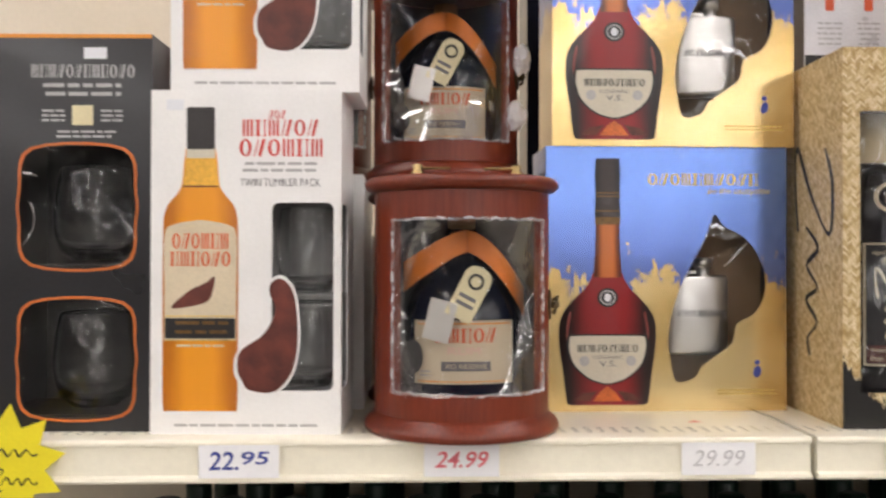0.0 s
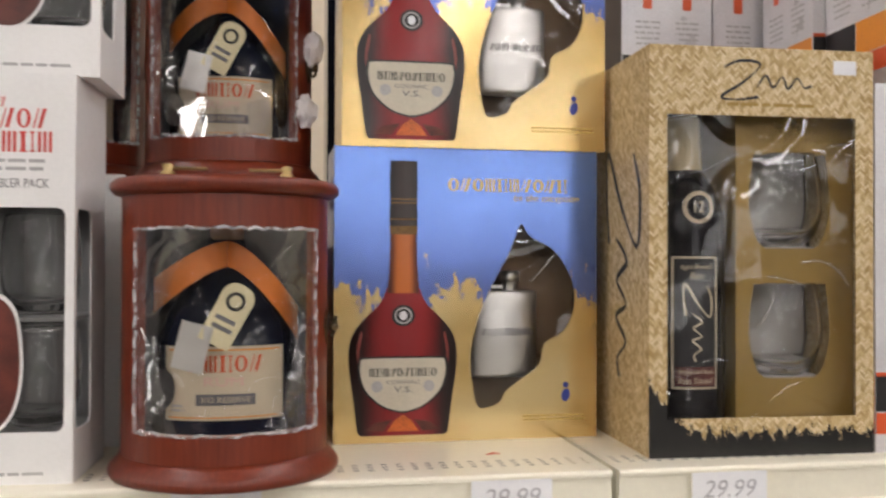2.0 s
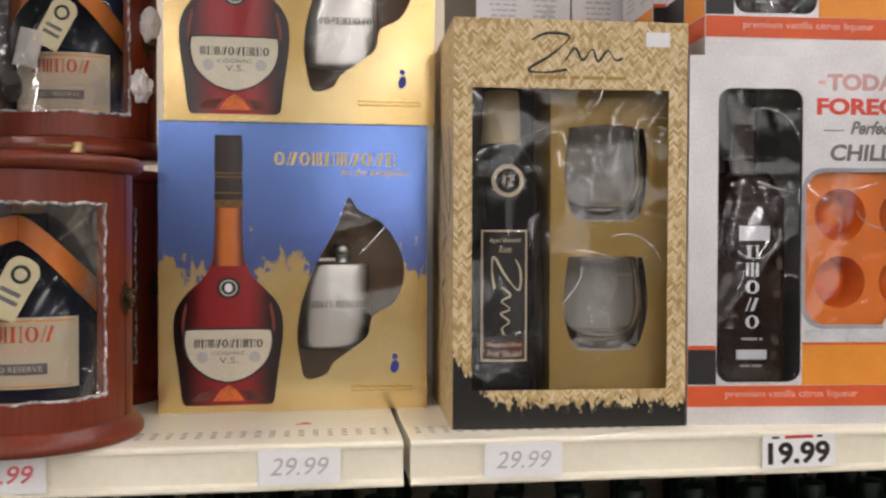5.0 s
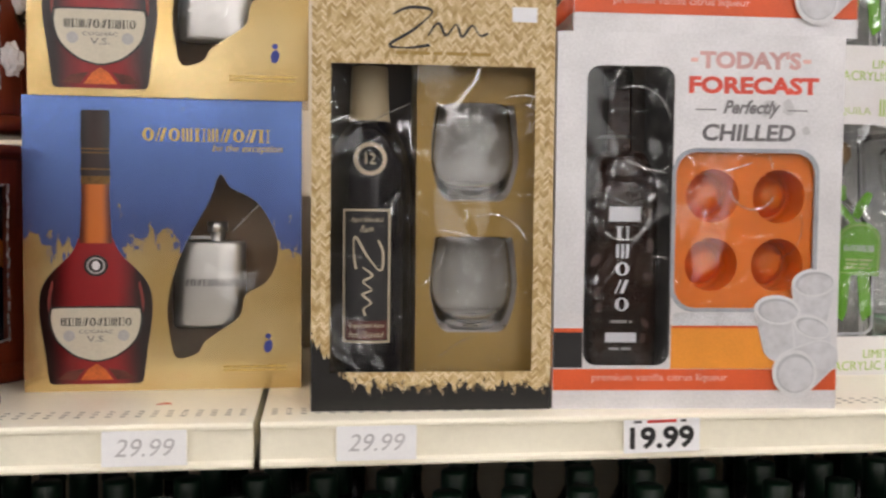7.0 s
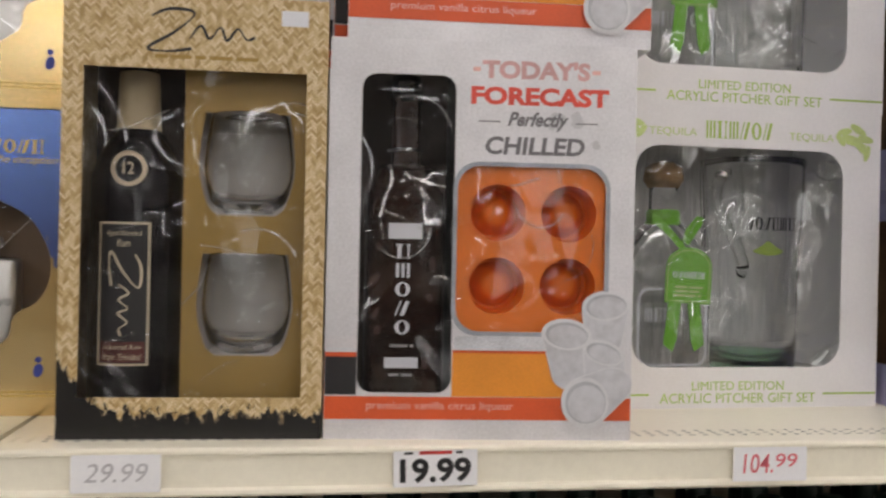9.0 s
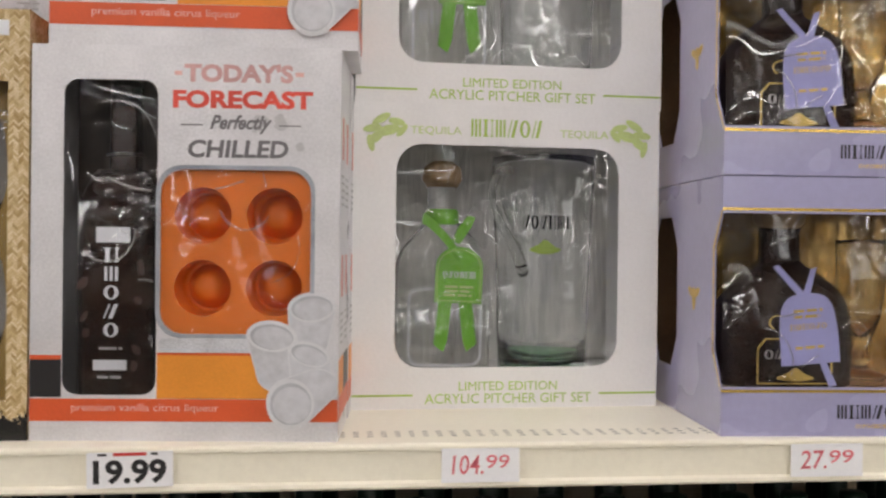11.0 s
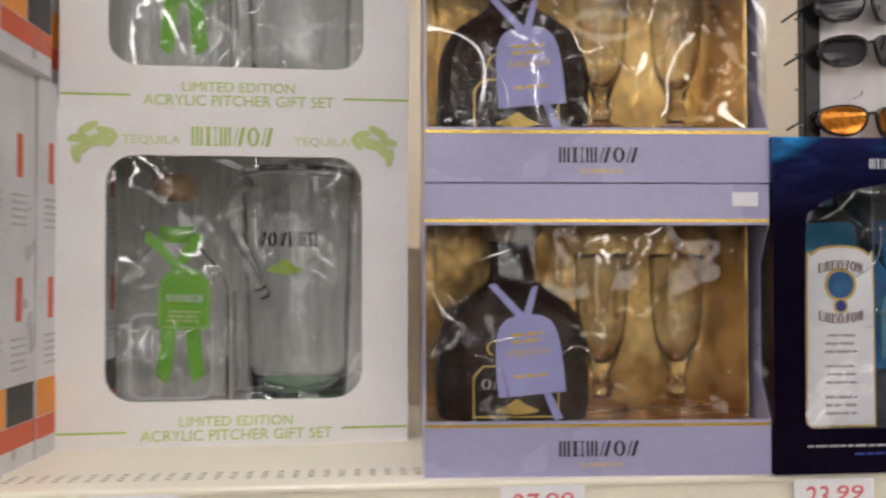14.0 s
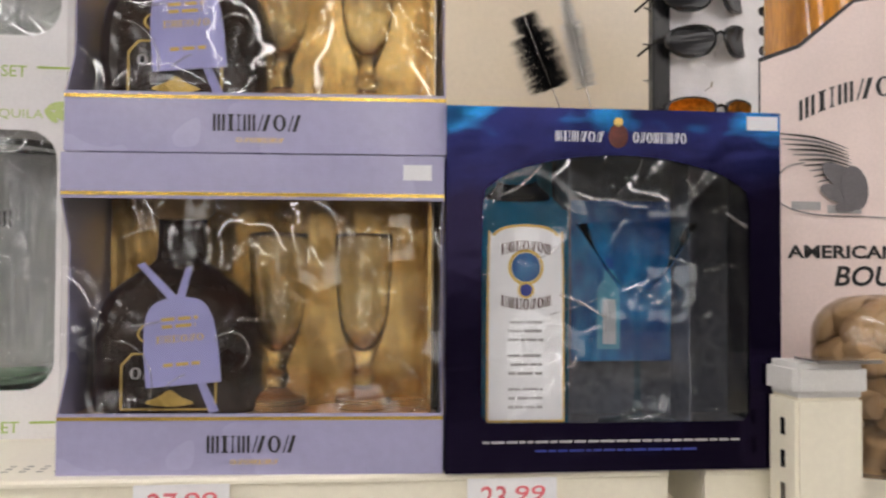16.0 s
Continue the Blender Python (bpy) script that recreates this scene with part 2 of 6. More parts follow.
def blue_picture(name):
    m, nt, p = nodes_of(name)
    vec, x, y, z = place(nt)
    n = noise_node(nt, vec, 16, 3, 0.6, (1.4, 1, 0.7))
    nt.links.new(mix_node(nt, step_node(nt, n, 0.35, 0.7), (0.008, 0.06, 0.22), (0.03, 0.33, 0.62)), p.inputs["Base Color"])
    p.inputs["Roughness"].default_value = 0.3
    return m


WHITE_CARD = surface("white_card", (0.85, 0.84, 0.83), 0.42, var=0.02, scale=40, bump=0.05)
SILVER_CARD = surface("silver_white_card", (0.69, 0.68, 0.70), 0.30, 0.15, var=0.06, scale=60, bump=0.08)
LILAC_CARD = surface("lilac_card", (0.38, 0.37, 0.57), 0.28, var=0.025, scale=16, bump=0.18, dist=0.004, coat=0.5)
BLACK_CARD = surface("black_card", (0.014, 0.014, 0.017), 0.3, var=0.12, scale=40, bump=0.1, coat=0.3)
BAY_CARD = surface("brown_black_inner_card", (0.085, 0.062, 0.050), 0.55, var=0.1)
INNER_CARD = surface("grey_inner_card", (0.40, 0.37, 0.345), 0.6, var=0.06)
KRAFT = surface("brown_inner_card", (0.20, 0.12, 0.06), 0.6, var=0.1)
NAVY_LINING = surface("dark_navy_lining", (0.018, 0.020, 0.032), 0.5, var=0.12)
DARK_CARD = surface("dark_inner_card", (0.030, 0.026, 0.026), 0.55, var=0.1)
OCHRE_CARD = surface("ochre_gold_card", (0.37, 0.235, 0.058), 0.42, 0.15, var=0.05, scale=40)
WEAVE = woven_card("straw_weave_card")
FOIL = foil_card("blue_gold_foil_card")
BLUE_FOIL = blue_foil("dark_blue_foil_top_glare")
GOLD_FOIL = gold_foil("crumpled_gold_foil")
COPPER_FOIL = surface("copper_brown_foil", (0.36, 0.15, 0.055), 0.28, 0.6, var=0.2, scale=30, bump=0.6, dist=0.004)
BLUE_PICTURE = blue_picture("blue_printed_backing")
WOOD = wood_stain("red_stained_wood")
BRASS = surface("aged_brass", (0.42, 0.31, 0.14), 0.35, 0.9, var=0.15, scale=200)
DARK_BRASS = surface("dark_aged_brass", (0.11, 0.085, 0.050), 0.38, 0.9, var=0.2, scale=200)
STEEL = surface("brushed_steel", (0.80, 0.78, 0.75), 0.33, 1.0, var=0.04, scale=60, bump=0.05, stretch=(0.1, 1, 3))
CREAM = surface("cream_shelf_enamel", (0.92, 0.87, 0.72), 0.34, var=0.02, scale=25, bump=0.05)
PANEL = surface("beige_back_panel_enamel", (0.74, 0.65, 0.52), 0.24, var=0.02, scale=12, bump=0.05, dist=0.002)
SHADOW_METAL = surface("painted_shade_metal", (0.05, 0.046, 0.042), 0.6, var=0.15)
TAG_PAPER = surface("price_tag_paper", (0.92, 0.92, 0.94), 0.5, var=0.015, scale=40)
STICKER = surface("white_sticker", (0.78, 0.79, 0.83), 0.5, var=0.02)
YELLOW = surface("yellow_star_card", (0.85, 0.72, 0.02), 0.5, var=0.03)
INK_BLUE = surface("blue_pen_ink", (0.03, 0.05, 0.30), 0.5)
INK_RED = surface("red_pen_ink", (0.76, 0.16, 0.20), 0.5)
INK_GREY = surface("pencil_grey_ink", (0.16, 0.15, 0.16), 0.5)
INK_PALE = surface("faded_pen_ink", (0.54, 0.53, 0.55), 0.5)
INK_BLACK = surface("black_print", (0.014, 0.013, 0.014), 0.4)
INK_FAINT = surface("faint_grey_print", (0.45, 0.44, 0.44), 0.5)
RED_PRINT = surface("red_print", (0.62, 0.055, 0.045), 0.4)
GREEN_PRINT = surface("lime_green_print", (0.42, 0.58, 0.10), 0.4)
PALE_GREEN = surface("pale_lime_print", (0.55, 0.66, 0.26), 0.4)
GOLD_PRINT = surface("gold_print", (0.72, 0.50, 0.13), 0.3, 0.35, var=0.1)
FACET_PRINT = surface("amber_facet_print", (0.55, 0.12, 0.02), 0.3, var=0.2)
GLINT_PRINT = surface("soft_red_glint_print", (0.20, 0.035, 0.030), 0.3)
PALE_AMBER = surface("pale_amber_print", (0.80, 0.42, 0.05), 0.3, var=0.12, scale=40)
RUSSET_PRINT = surface("dark_russet_print", (0.055, 0.022, 0.016), 0.3, var=0.2)
DULL_GOLD = surface("dull_brown_gold_print", (0.16, 0.085, 0.025), 0.3, 0.3, var=0.2)
GOLD_LINE = surface("bright_gold_foil_line", (0.80, 0.56, 0.14), 0.22, 0.9, var=0.08)
ORANGE_PRINT = surface("orange_print", (0.82, 0.30, 0.03), 0.4, var=0.04)
RUST_PRINT = surface("red_orange_print", (0.68, 0.10, 0.025), 0.4, var=0.04)
TODAY_PRINT = surface("dusty_pink_print", (0.62, 0.36, 0.35), 0.4)
FORECAST_PRINT = surface("bright_red_print", (0.72, 0.085, 0.055), 0.4)
PINK_PRINT = surface("pale_pink_print", (0.78, 0.46, 0.42), 0.4)
CREAM_LABEL = surface("cream_label_paper", (0.66, 0.56, 0.40), 0.45, var=0.05)
IVORY_LABEL = surface("ivory_label_print", (0.62, 0.57, 0.46), 0.4, var=0.04)
BROWN_PRINT = surface("red_brown_print", (0.11, 0.022, 0.014), 0.45, var=0.3, scale=160)
EDGE_ORANGE = surface("dull_orange_print", (0.58, 0.15, 0.03), 0.4)
BLUE_BOTTLE_PRINT = surface("pale_blue_bottle_print", (0.10, 0.34, 0.48), 0.35)
ORANGE_RUBBER = surface("orange_silicone", (0.80, 0.20, 0.015), 0.45, var=0.06, scale=90)
ICE_PRINT = surface("icy_grey_print", (0.60, 0.61, 0.64), 0.35, var=0.13, scale=90)
ICE_SHADE = surface("icy_shade_print", (0.34, 0.36, 0.40), 0.35, var=0.12, scale=90)
NAVY_GLASS = surface("dark_navy_bottle_glass", (0.010, 0.013, 0.026), 0.08, var=0.1, spec=0.4)
BLACK_GLASS = surface("black_bottle_glass", (0.009, 0.008, 0.010), 0.07, var=0.1, spec=0.4)
BROWN_GLASS = surface("dark_brown_bottle_glass", (0.022, 0.010, 0.007), 0.07, var=0.2, spec=0.4)
CORK_PAPER = surface("cream_neck_wrap", (0.60, 0.50, 0.32), 0.55, var=0.05)
CORK = surface("tan_cork", (0.38, 0.235, 0.11), 0.75, var=0.14, scale=140, bump=0.5, dist=0.002)
ORANGE_CLOTH = surface("orange_ribbon_satin", (0.62, 0.17, 0.018), 0.45, var=0.1, scale=120)
TAG_CARD = surface("cream_hang_tag", (0.72, 0.64, 0.40), 0.45, var=0.05)
LIME_CLOTH = surface("lime_green_ribbon", (0.20, 0.56, 0.03), 0.42, var=0.06)
LILAC_CLOTH = surface("lilac_ribbon", (0.40, 0.40, 0.74), 0.42, var=0.05)
TISSUE = surface("white_tissue_paper", (0.76, 0.74, 0.76), 0.7, var=0.05, scale=120, bump=0.6, dist=0.003)
BLACK_PLASTIC = surface("black_plastic", (0.013, 0.013, 0.014), 0.22, var=0.1)
WHITE_PLASTIC = surface("white_plastic", (0.70, 0.69, 0.67), 0.4, var=0.03)
CHROME = surface("chromed_wire", (0.70, 0.69, 0.67), 0.14, 1.0, var=0.05)
PINK_LABEL = surface("pale_pink_paper_label", (0.86, 0.72, 0.68), 0.5, var=0.03, scale=50)
AMBER = surface("amber_spirit_glass", (0.62, 0.25, 0.025), 0.1, var=0.22, scale=30, coat=0.6, stretch=(3, 3, 0.3))
GREEN_CAP = surface("dark_green_bottle_cap", (0.003, 0.018, 0.009), 0.4, var=0.1)
FLOOR_VINYL = surface("grey_vinyl_floor", (0.30, 0.28, 0.24), 0.35, var=0.1, scale=8)
CEILING_TILE = surface("off_white_ceiling_tile", (0.70, 0.68, 0.64), 0.8, var=0.04, scale=30)
WALL_PAINT = surface("warm_grey_wall_paint", (0.20, 0.185, 0.17), 0.6, var=0.05, scale=8)
TUBE_GLOW = glow("lit_white_diffuser", LAMP_COLOUR, LAMP_POWER)
WINDOW_FILL = glow("window_fill_glow", WINDOW_FILL_COLOUR, WINDOW_FILL_POWER)
PALE_INNER = surface("pale_inner_card", (0.66, 0.65, 0.62), 0.35, var=0.14, scale=14, stretch=(3, 1, 0.2))
GIN_INNER = surface("blue_grey_inner_card", (0.14, 0.15, 0.18), 0.25, var=0.15, scale=20, bump=0.4, dist=0.004)
TEAL_BACK = surface("teal_brightening_card", (0.06, 0.32, 0.46), 0.4, var=0.15, scale=20)
ICE_CUP = surface("frosted_cup_print", (0.58, 0.58, 0.61), 0.42, var=0.09, scale=14)
ICE_RIM = surface("pale_cup_rim_print", (0.69, 0.69, 0.71), 0.42, var=0.04, scale=60)
ICE_WELL = surface("grey_cup_hollow_print", (0.45, 0.46, 0.49), 0.42, var=0.08, scale=14)
THIN_BLUE = glass("thin_blue_glass", (0.66, 0.92, 0.96), 0.0, 1.05)
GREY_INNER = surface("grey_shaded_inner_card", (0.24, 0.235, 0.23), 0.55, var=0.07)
CLEAR = glass("clear_glass", (0.97, 0.98, 0.98))
PALE_BLUE_GLASS = glass("blue_bottle_glass", (0.26, 0.68, 0.82))
GREENISH = glass("green_tinted_acrylic", (0.45, 0.80, 0.50))
FILM = film("clear_window_film", 10, 0.24, 0.65, 0.002, 0.018)
PITCHER_FILM = film("crumpled_window_film", 15, 0.60, 1.5, 0.002, 0.032)
LOOSE_FILM = film("loose_window_film", 12, 0.24, 0.95, 0.002, 0.022)
TIGHT_FILM = film("shrunk_clear_film", 20, 0.24, 0.22, 0.001, 0.010)
CREASE = crease_film("folded_film_crease")
EDGE_FILM = gathered("gathered_film_edge")
COGNAC_PRINT = printed_bottle("cognac_bottle_print", (0.27, 0.008, 0.012), (0.010, 0.003, 0.003), 0.0742, 0.056)
NECK_PRINT = printed_bottle("cognac_neck_print", (0.55, 0.15, 0.025), (0.10, 0.02, 0.008), 0.0742, 0.016)
CAP_PRINT = printed_bottle("dark_cap_print", (0.030, 0.016, 0.014), (0.006, 0.005, 0.005), 0.0742, 0.018)
WHISKY_PRINT = printed_bottle("whisky_bottle_print", (0.84, 0.33, 0.02), (0.50, 0.15, 0.006), 0.052, 0.042)


# ---- shapes ----
def part(name, bm, material, parent=None, label="", smooth=False):
    """Links a bmesh as one mesh object under a thing or under a part."""
    bmesh.ops.recalc_face_normals(bm, faces=bm.faces)
    me = bpy.data.meshes.new(name)
    bm.to_mesh(me)
    bm.free()
    me.materials.append(material)
    if smooth:
        me.polygons.foreach_set("use_smooth", [True] * len(me.polygons))
    ob = new(name, me)
    ob.parent = parent
    return tagged(ob, label, kind="stuff" if name in ("name_block", "small_print", "tag_print", "price", "inscription", "headline") else "")


def thing(name, m, label, category, group=""):
    ob = new(name)
    ob.empty_display_size = 0.05
    ob.matrix_basis = m
    return tagged(ob, label, category, group)


def add_box(bm, x0, x1, y0, y1, z0, z1):
    vs = [bm.verts.new((x, y, z)) for x in (x0, x1) for y in (y0, y1) for z in (z0, z1)]
    for f in ((0, 1, 3, 2), (4, 6, 7, 5), (0, 4, 5, 1), (2, 3, 7, 6), (0, 2, 6, 4), (1, 5, 7, 3)):
        bm.faces.new([vs[i] for i in f])
    return bm


def box(x0, x1, y0, y1, z0, z1, bevel=0.0, seg=2):
    bm = add_box(bmesh.new(), x0, x1, y0, y1, z0, z1)
    if bevel:
        bmesh.ops.bevel(bm, geom=bm.edges[:], offset=bevel, segments=seg, affect="EDGES")
    return bm


def add_plate(bm, outline, y0, thick, holes=(), axis="y"):
    """A flat sheet in the plane of x and z (or of y and z), with holes right through it."""
    from mathutils.geometry import tessellate_polygon
    loops = [list(outline), *[list(h) for h in holes]]
    flat = [p for loop in loops for p in loop]
    tris = tessellate_polygon([[Vector((a, b, 0)) for a, b in loop] for loop in loops])
    at = (lambda a, b, d: (a, d, b)) if axis == "y" else ((lambda a, b, d: (d, a, b)) if axis == "x" else (lambda a, b, d: (a, b, d)))
    near = [bm.verts.new(at(a, b, y0)) for a, b in flat]
    far = [bm.verts.new(at(a, b, y0 + thick)) for a, b in flat]
    for t in tris:
        for side in (near, far):
            try:
                bm.faces.new([side[i] for i in t])
            except ValueError:
                pass
    start = 0
    for loop in loops:
        n = len(loop)
        for i in range(n):
            a, b = start + i, start + (i + 1) % n
            bm.faces.new((near[a], near[b], far[b], far[a]))
        start += n
    return bm


def plate(outline, y0, thick, holes=(), axis="y"):
    return add_plate(bmesh.new(), outline, y0, thick, holes, axis)


def rect(x0, x1, z0, z1):
    return [(x0, z0), (x1, z0), (x1, z1), (x0, z1)]


def rrect(x0, x1, z0, z1, r, n=5):
    out = []
    for cx, cz, a in ((x1 - r, z0 + r, -90), (x1 - r, z1 - r, 0), (x0 + r, z1 - r, 90), (x0 + r, z0 + r, 180)):
        for i in range(n + 1):
            t = radians(a + 90 * i / n)
            out.append((cx + r * math.cos(t), cz + r * math.sin(t)))
    return out


def ellipse(cx, cz, rx, rz, n=28, tilt=0.0):
    c, s = math.cos(radians(tilt)), math.sin(radians(tilt))
    return [(cx + c * rx * math.cos(t) - s * rz * math.sin(t), cz + s * rx * math.cos(t) + c * rz * math.sin(t)) for t in (2 * math.pi * i / n for i in range(n))]


def curve_through(points, closed=True, steps=5):
    """A smooth line through a few points."""
    n, out = len(points), []
    for i in range(n if closed else n - 1):
        pick = (lambda k: points[k % n]) if closed else (lambda k: points[min(max(k, 0), n - 1)])
        p0, p1, p2, p3 = (Vector(pick(i + k)) for k in (-1, 0, 1, 2))
        for s in range(steps):
            t = s / steps
            q = 0.5 * (2 * p1 + (p2 - p0) * t + (2 * p0 - 5 * p1 + 4 * p2 - p3) * t * t + (3 * p1 - p0 - 3 * p2 + p3) * t ** 3)
            out.append(tuple(q))
    if not closed:
        out.append(tuple(points[-1]))
    return out


def mirrored(cx, half, steps=4):
    """An outline with two like sides, from (height, half width) pairs."""
    line = curve_through([(w, z) for z, w in half], False, steps)
    return [(cx + w, z) for w, z in line] + [(cx - w, z) for w, z in reversed(line)]


def lathe(profile, cx=0.0, cy=0.0, flat=1.0, n=32, steps=1, turn=0.0):
    """A turned body from (radius, height) pairs; flat: depth against width."""
    bm = bmesh.new()
    line = curve_through(profile, False, steps) if steps > 1 else profile
    rings = []
    for r, z in line:
        if r < 1e-5:
            rings.append([bm.verts.new((cx, cy, z))])
        else:
            rings.append([bm.verts.new((cx + r * math.cos(2 * math.pi * i / n + turn), cy + flat * r * math.sin(2 * math.pi * i / n + turn), z)) for i in range(n)])
    for a, b in zip(rings, rings[1:]):
        for i in range(n):
            j = (i + 1) % n
            if len(a) == 1 and len(b) == 1:
                continue
            if len(a) == 1:
                bm.faces.new((a[0], b[i], b[j]))
            elif len(b) == 1:
                bm.faces.new((a[i], a[j], b[0]))
            else:
                bm.faces.new((a[i], a[j], b[j], b[i]))
    return bm


def squarish(profile, cx, cy, wx, wy, power=4.0, n=40, steps=1):
    """As lathe, with a rounded-square section: radii are shares of wx and wy."""
    bm = bmesh.new()
    line = curve_through(profile, False, steps) if steps > 1 else profile
    rings = []
    for r, z in line:
        ring = []
        for i in range(n):
            t = 2 * math.pi * i / n
            c, s = math.cos(t), math.sin(t)
            k = (abs(c) ** power + abs(s) ** power) ** (-1 / power)
            ring.append(bm.verts.new((cx + wx * r * k * c, cy + wy * r * k * s, z)))
        rings.append(ring)
    for a, b in zip(rings, rings[1:]):
        for i in range(n):
            j = (i + 1) % n
            bm.faces.new((a[i], a[j], b[j], b[i]))
    bm.faces.new(rings[0])
    bm.faces.new(rings[-1])
    return bm


def tube(points, radius, n=8):
    """A round wire along points."""
    bm = bmesh.new()
    pts, rings = [Vector(p) for p in points], []
    for i, p in enumerate(pts):
        d = (pts[min(i + 1, len(pts) - 1)] - pts[max(i - 1, 0)]).normalized()
        u = d.orthogonal().normalized()
        v = d.cross(u)
        rings.append([bm.verts.new(p + radius * (math.cos(2 * math.pi * k / n) * u + math.sin(2 * math.pi * k / n) * v)) for k in range(n)])
    for a, b in zip(rings, rings[1:]):
        best = min(range(n), key=lambda s: (a[0].co - b[s].co).length)
        for k in range(n):
            bm.faces.new((a[k], a[(k + 1) % n], b[(k + 1 + best) % n], b[(k + best) % n]))
    bm.faces.new(rings[0])
    bm.faces.new(rings[-1])
    return bm


def lettering(words, x0, x1, z0, z1, y0, shear=0.0, bold=0.0, axis="y"):
    """Words in the built-in font, fitted into a field."""
    cu = bpy.data.curves.new("words", "FONT")
    cu.body, cu.shear, cu.extrude, cu.offset, cu.resolution_u = words, shear, 0.01, bold, 3
    ob = bpy.data.objects.new("words", cu)
    me = bpy.data.meshes.new_from_object(ob)
    bm = bmesh.new()
    bm.from_mesh(me)
    bpy.data.objects.remove(ob)
    bpy.data.curves.remove(cu)
    bpy.data.meshes.remove(me)
    xs, zs = [v.co.x for v in bm.verts], [v.co.y for v in bm.verts]
    a, b, c, d = min(xs), max(xs), min(zs), max(zs)
    for v in bm.verts:
        u, w = x0 + (v.co.x - a) / (b - a) * (x1 - x0), z0 + (v.co.y - c) / (d - c) * (z1 - z0)
        depth = y0 - 0.0003 + (0.0002 if v.co.z < 0 else 0)
        v.co = (u, depth, w) if axis == "y" else (depth, u, w)
    return bm


def letter_blocks(count, x0, x1, z0, z1, y0, seed=1, upright=True):
    """Plain rings, footed bars and slanted bars in place of a name."""
    bm = bmesh.new()
    pitch = ((x1 - x0) if upright else (z1 - z0)) / count
    y = y0 - 0.0003
    for i in range(count):
        a, c, d, e = (x0 + pitch * (i + 0.05), x0 + pitch * (i + 0.95), z0, z1) if upright else (x0, x1, z0 + pitch * (i + 0.12), z0 + pitch * (i + 0.88))
        u, h, kind = c - a, e - d, (i * 2 + seed + i // 3) % 4
        mid, cz, foot = (a + c) / 2, (d + e) / 2, 0.09 * h
        thick, thin = 0.26 * u, 0.10 * u
        def stem(x, w):
            add_plate(bm, rect(x, x + w, d + foot, e - foot), y, 0.0002)
            for z in (d, e - foot):
                add_plate(bm, rect(x - 0.09 * u, x + w + 0.09 * u, z, z + foot), y, 0.0002)
        if kind == 0:
            add_plate(bm, ellipse(mid, cz, 0.48 * u, 0.5 * h, 20), y, 0.0002, [ellipse(mid, cz, 0.48 * u - thick, 0.5 * h - foot, 20)])
        elif kind == 1:
            stem(a + 0.12 * u, thick)
            stem(c - 0.12 * u - thin, thin)
        elif kind == 2:
            for f, k in ((0.0, thin), (0.34, thick)):
                add_plate(bm, [(a + f * u, d), (a + f * u + k, d), (a + (f + 0.36) * u + k, e), (a + (f + 0.36) * u, e)], y, 0.0002)
        else:
            for f in (0.06, 0.40, 0.74):
                add_plate(bm, rect(a + f * u, a + (f + 0.19) * u, d, e), y, 0.0002)
    return bm


def bars(x0, x1, rows, y0, height, seed=3, axis="y"):
    """Plain bars in place of small writing."""
    rng, bm = random.Random(seed), bmesh.new()
    for z in rows:
        x = x0 + rng.uniform(0, 0.08) * (x1 - x0)
        end = x1 - rng.uniform(0, 0.08) * (x1 - x0)
        while x < end:
            w = min(rng.uniform(2.5, 7) * height, end - x)
            add_plate(bm, rect(x, x + w, z, z + height), y0 - 0.0003, 0.0002, axis=axis)
            x += w + height * 0.9
    return bm


def sheet(x0, x1, z0, z1, y0, thick=0.0004):
    return plate(rect(x0, x1, z0, z1), y0, thick)


def clear(ob):
    """Clear sheets let light in."""
    ob.visible_shadow = False
    return ob


def creased(win, x0, x1, z0, z1, y, seed):
    """Lays folded creases, each a thin curving ridge, over a film window."""
    rng = random.Random(seed)
    count = 2 + int((x1 - x0) * (z1 - z0) * 105)
    for k in range(count):
        x, z = rng.uniform(x0 + 0.01, x1 - 0.01), rng.uniform(z0 + 0.012, z1 - 0.006)
        heading, bend = rng.gauss(0.0, 0.7), rng.gauss(0.0, 26.0)
        pts, goal = [], rng.uniform(0.015, 0.085)
        for i in range(int(goal / 0.003)):
            pts.append((x, y + 0.0004, z))
            heading += bend * 0.003 + rng.gauss(0, 0.05)
            x, z = x + 0.003 * math.cos(heading), z + 0.003 * math.sin(heading)
            if not (x0 + 0.004 < x < x1 - 0.004 and z0 + 0.004 < z < z1 - 0.004):
                break
        if len(pts) > 3:
            clear(part("crease", tube(pts, rng.choice((0.0005, 0.0008, 0.0011)), 6), CREASE, win, smooth=True))
    return clear(win)


def geometry_hull(points):
    """The outline round a set of points in a plane."""
    pts = sorted(set(points))
    def half(seq):
        out = []
        for p in seq:
            while len(out) > 1 and (out[-1][0] - out[-2][0]) * (p[1] - out[-2][1]) - (out[-1][1] - out[-2][1]) * (p[0] - out[-2][0]) <= 1e-12:
                out.pop()
            out.append(p)
        return out[:-1]
    return half(pts) + half(pts[::-1])


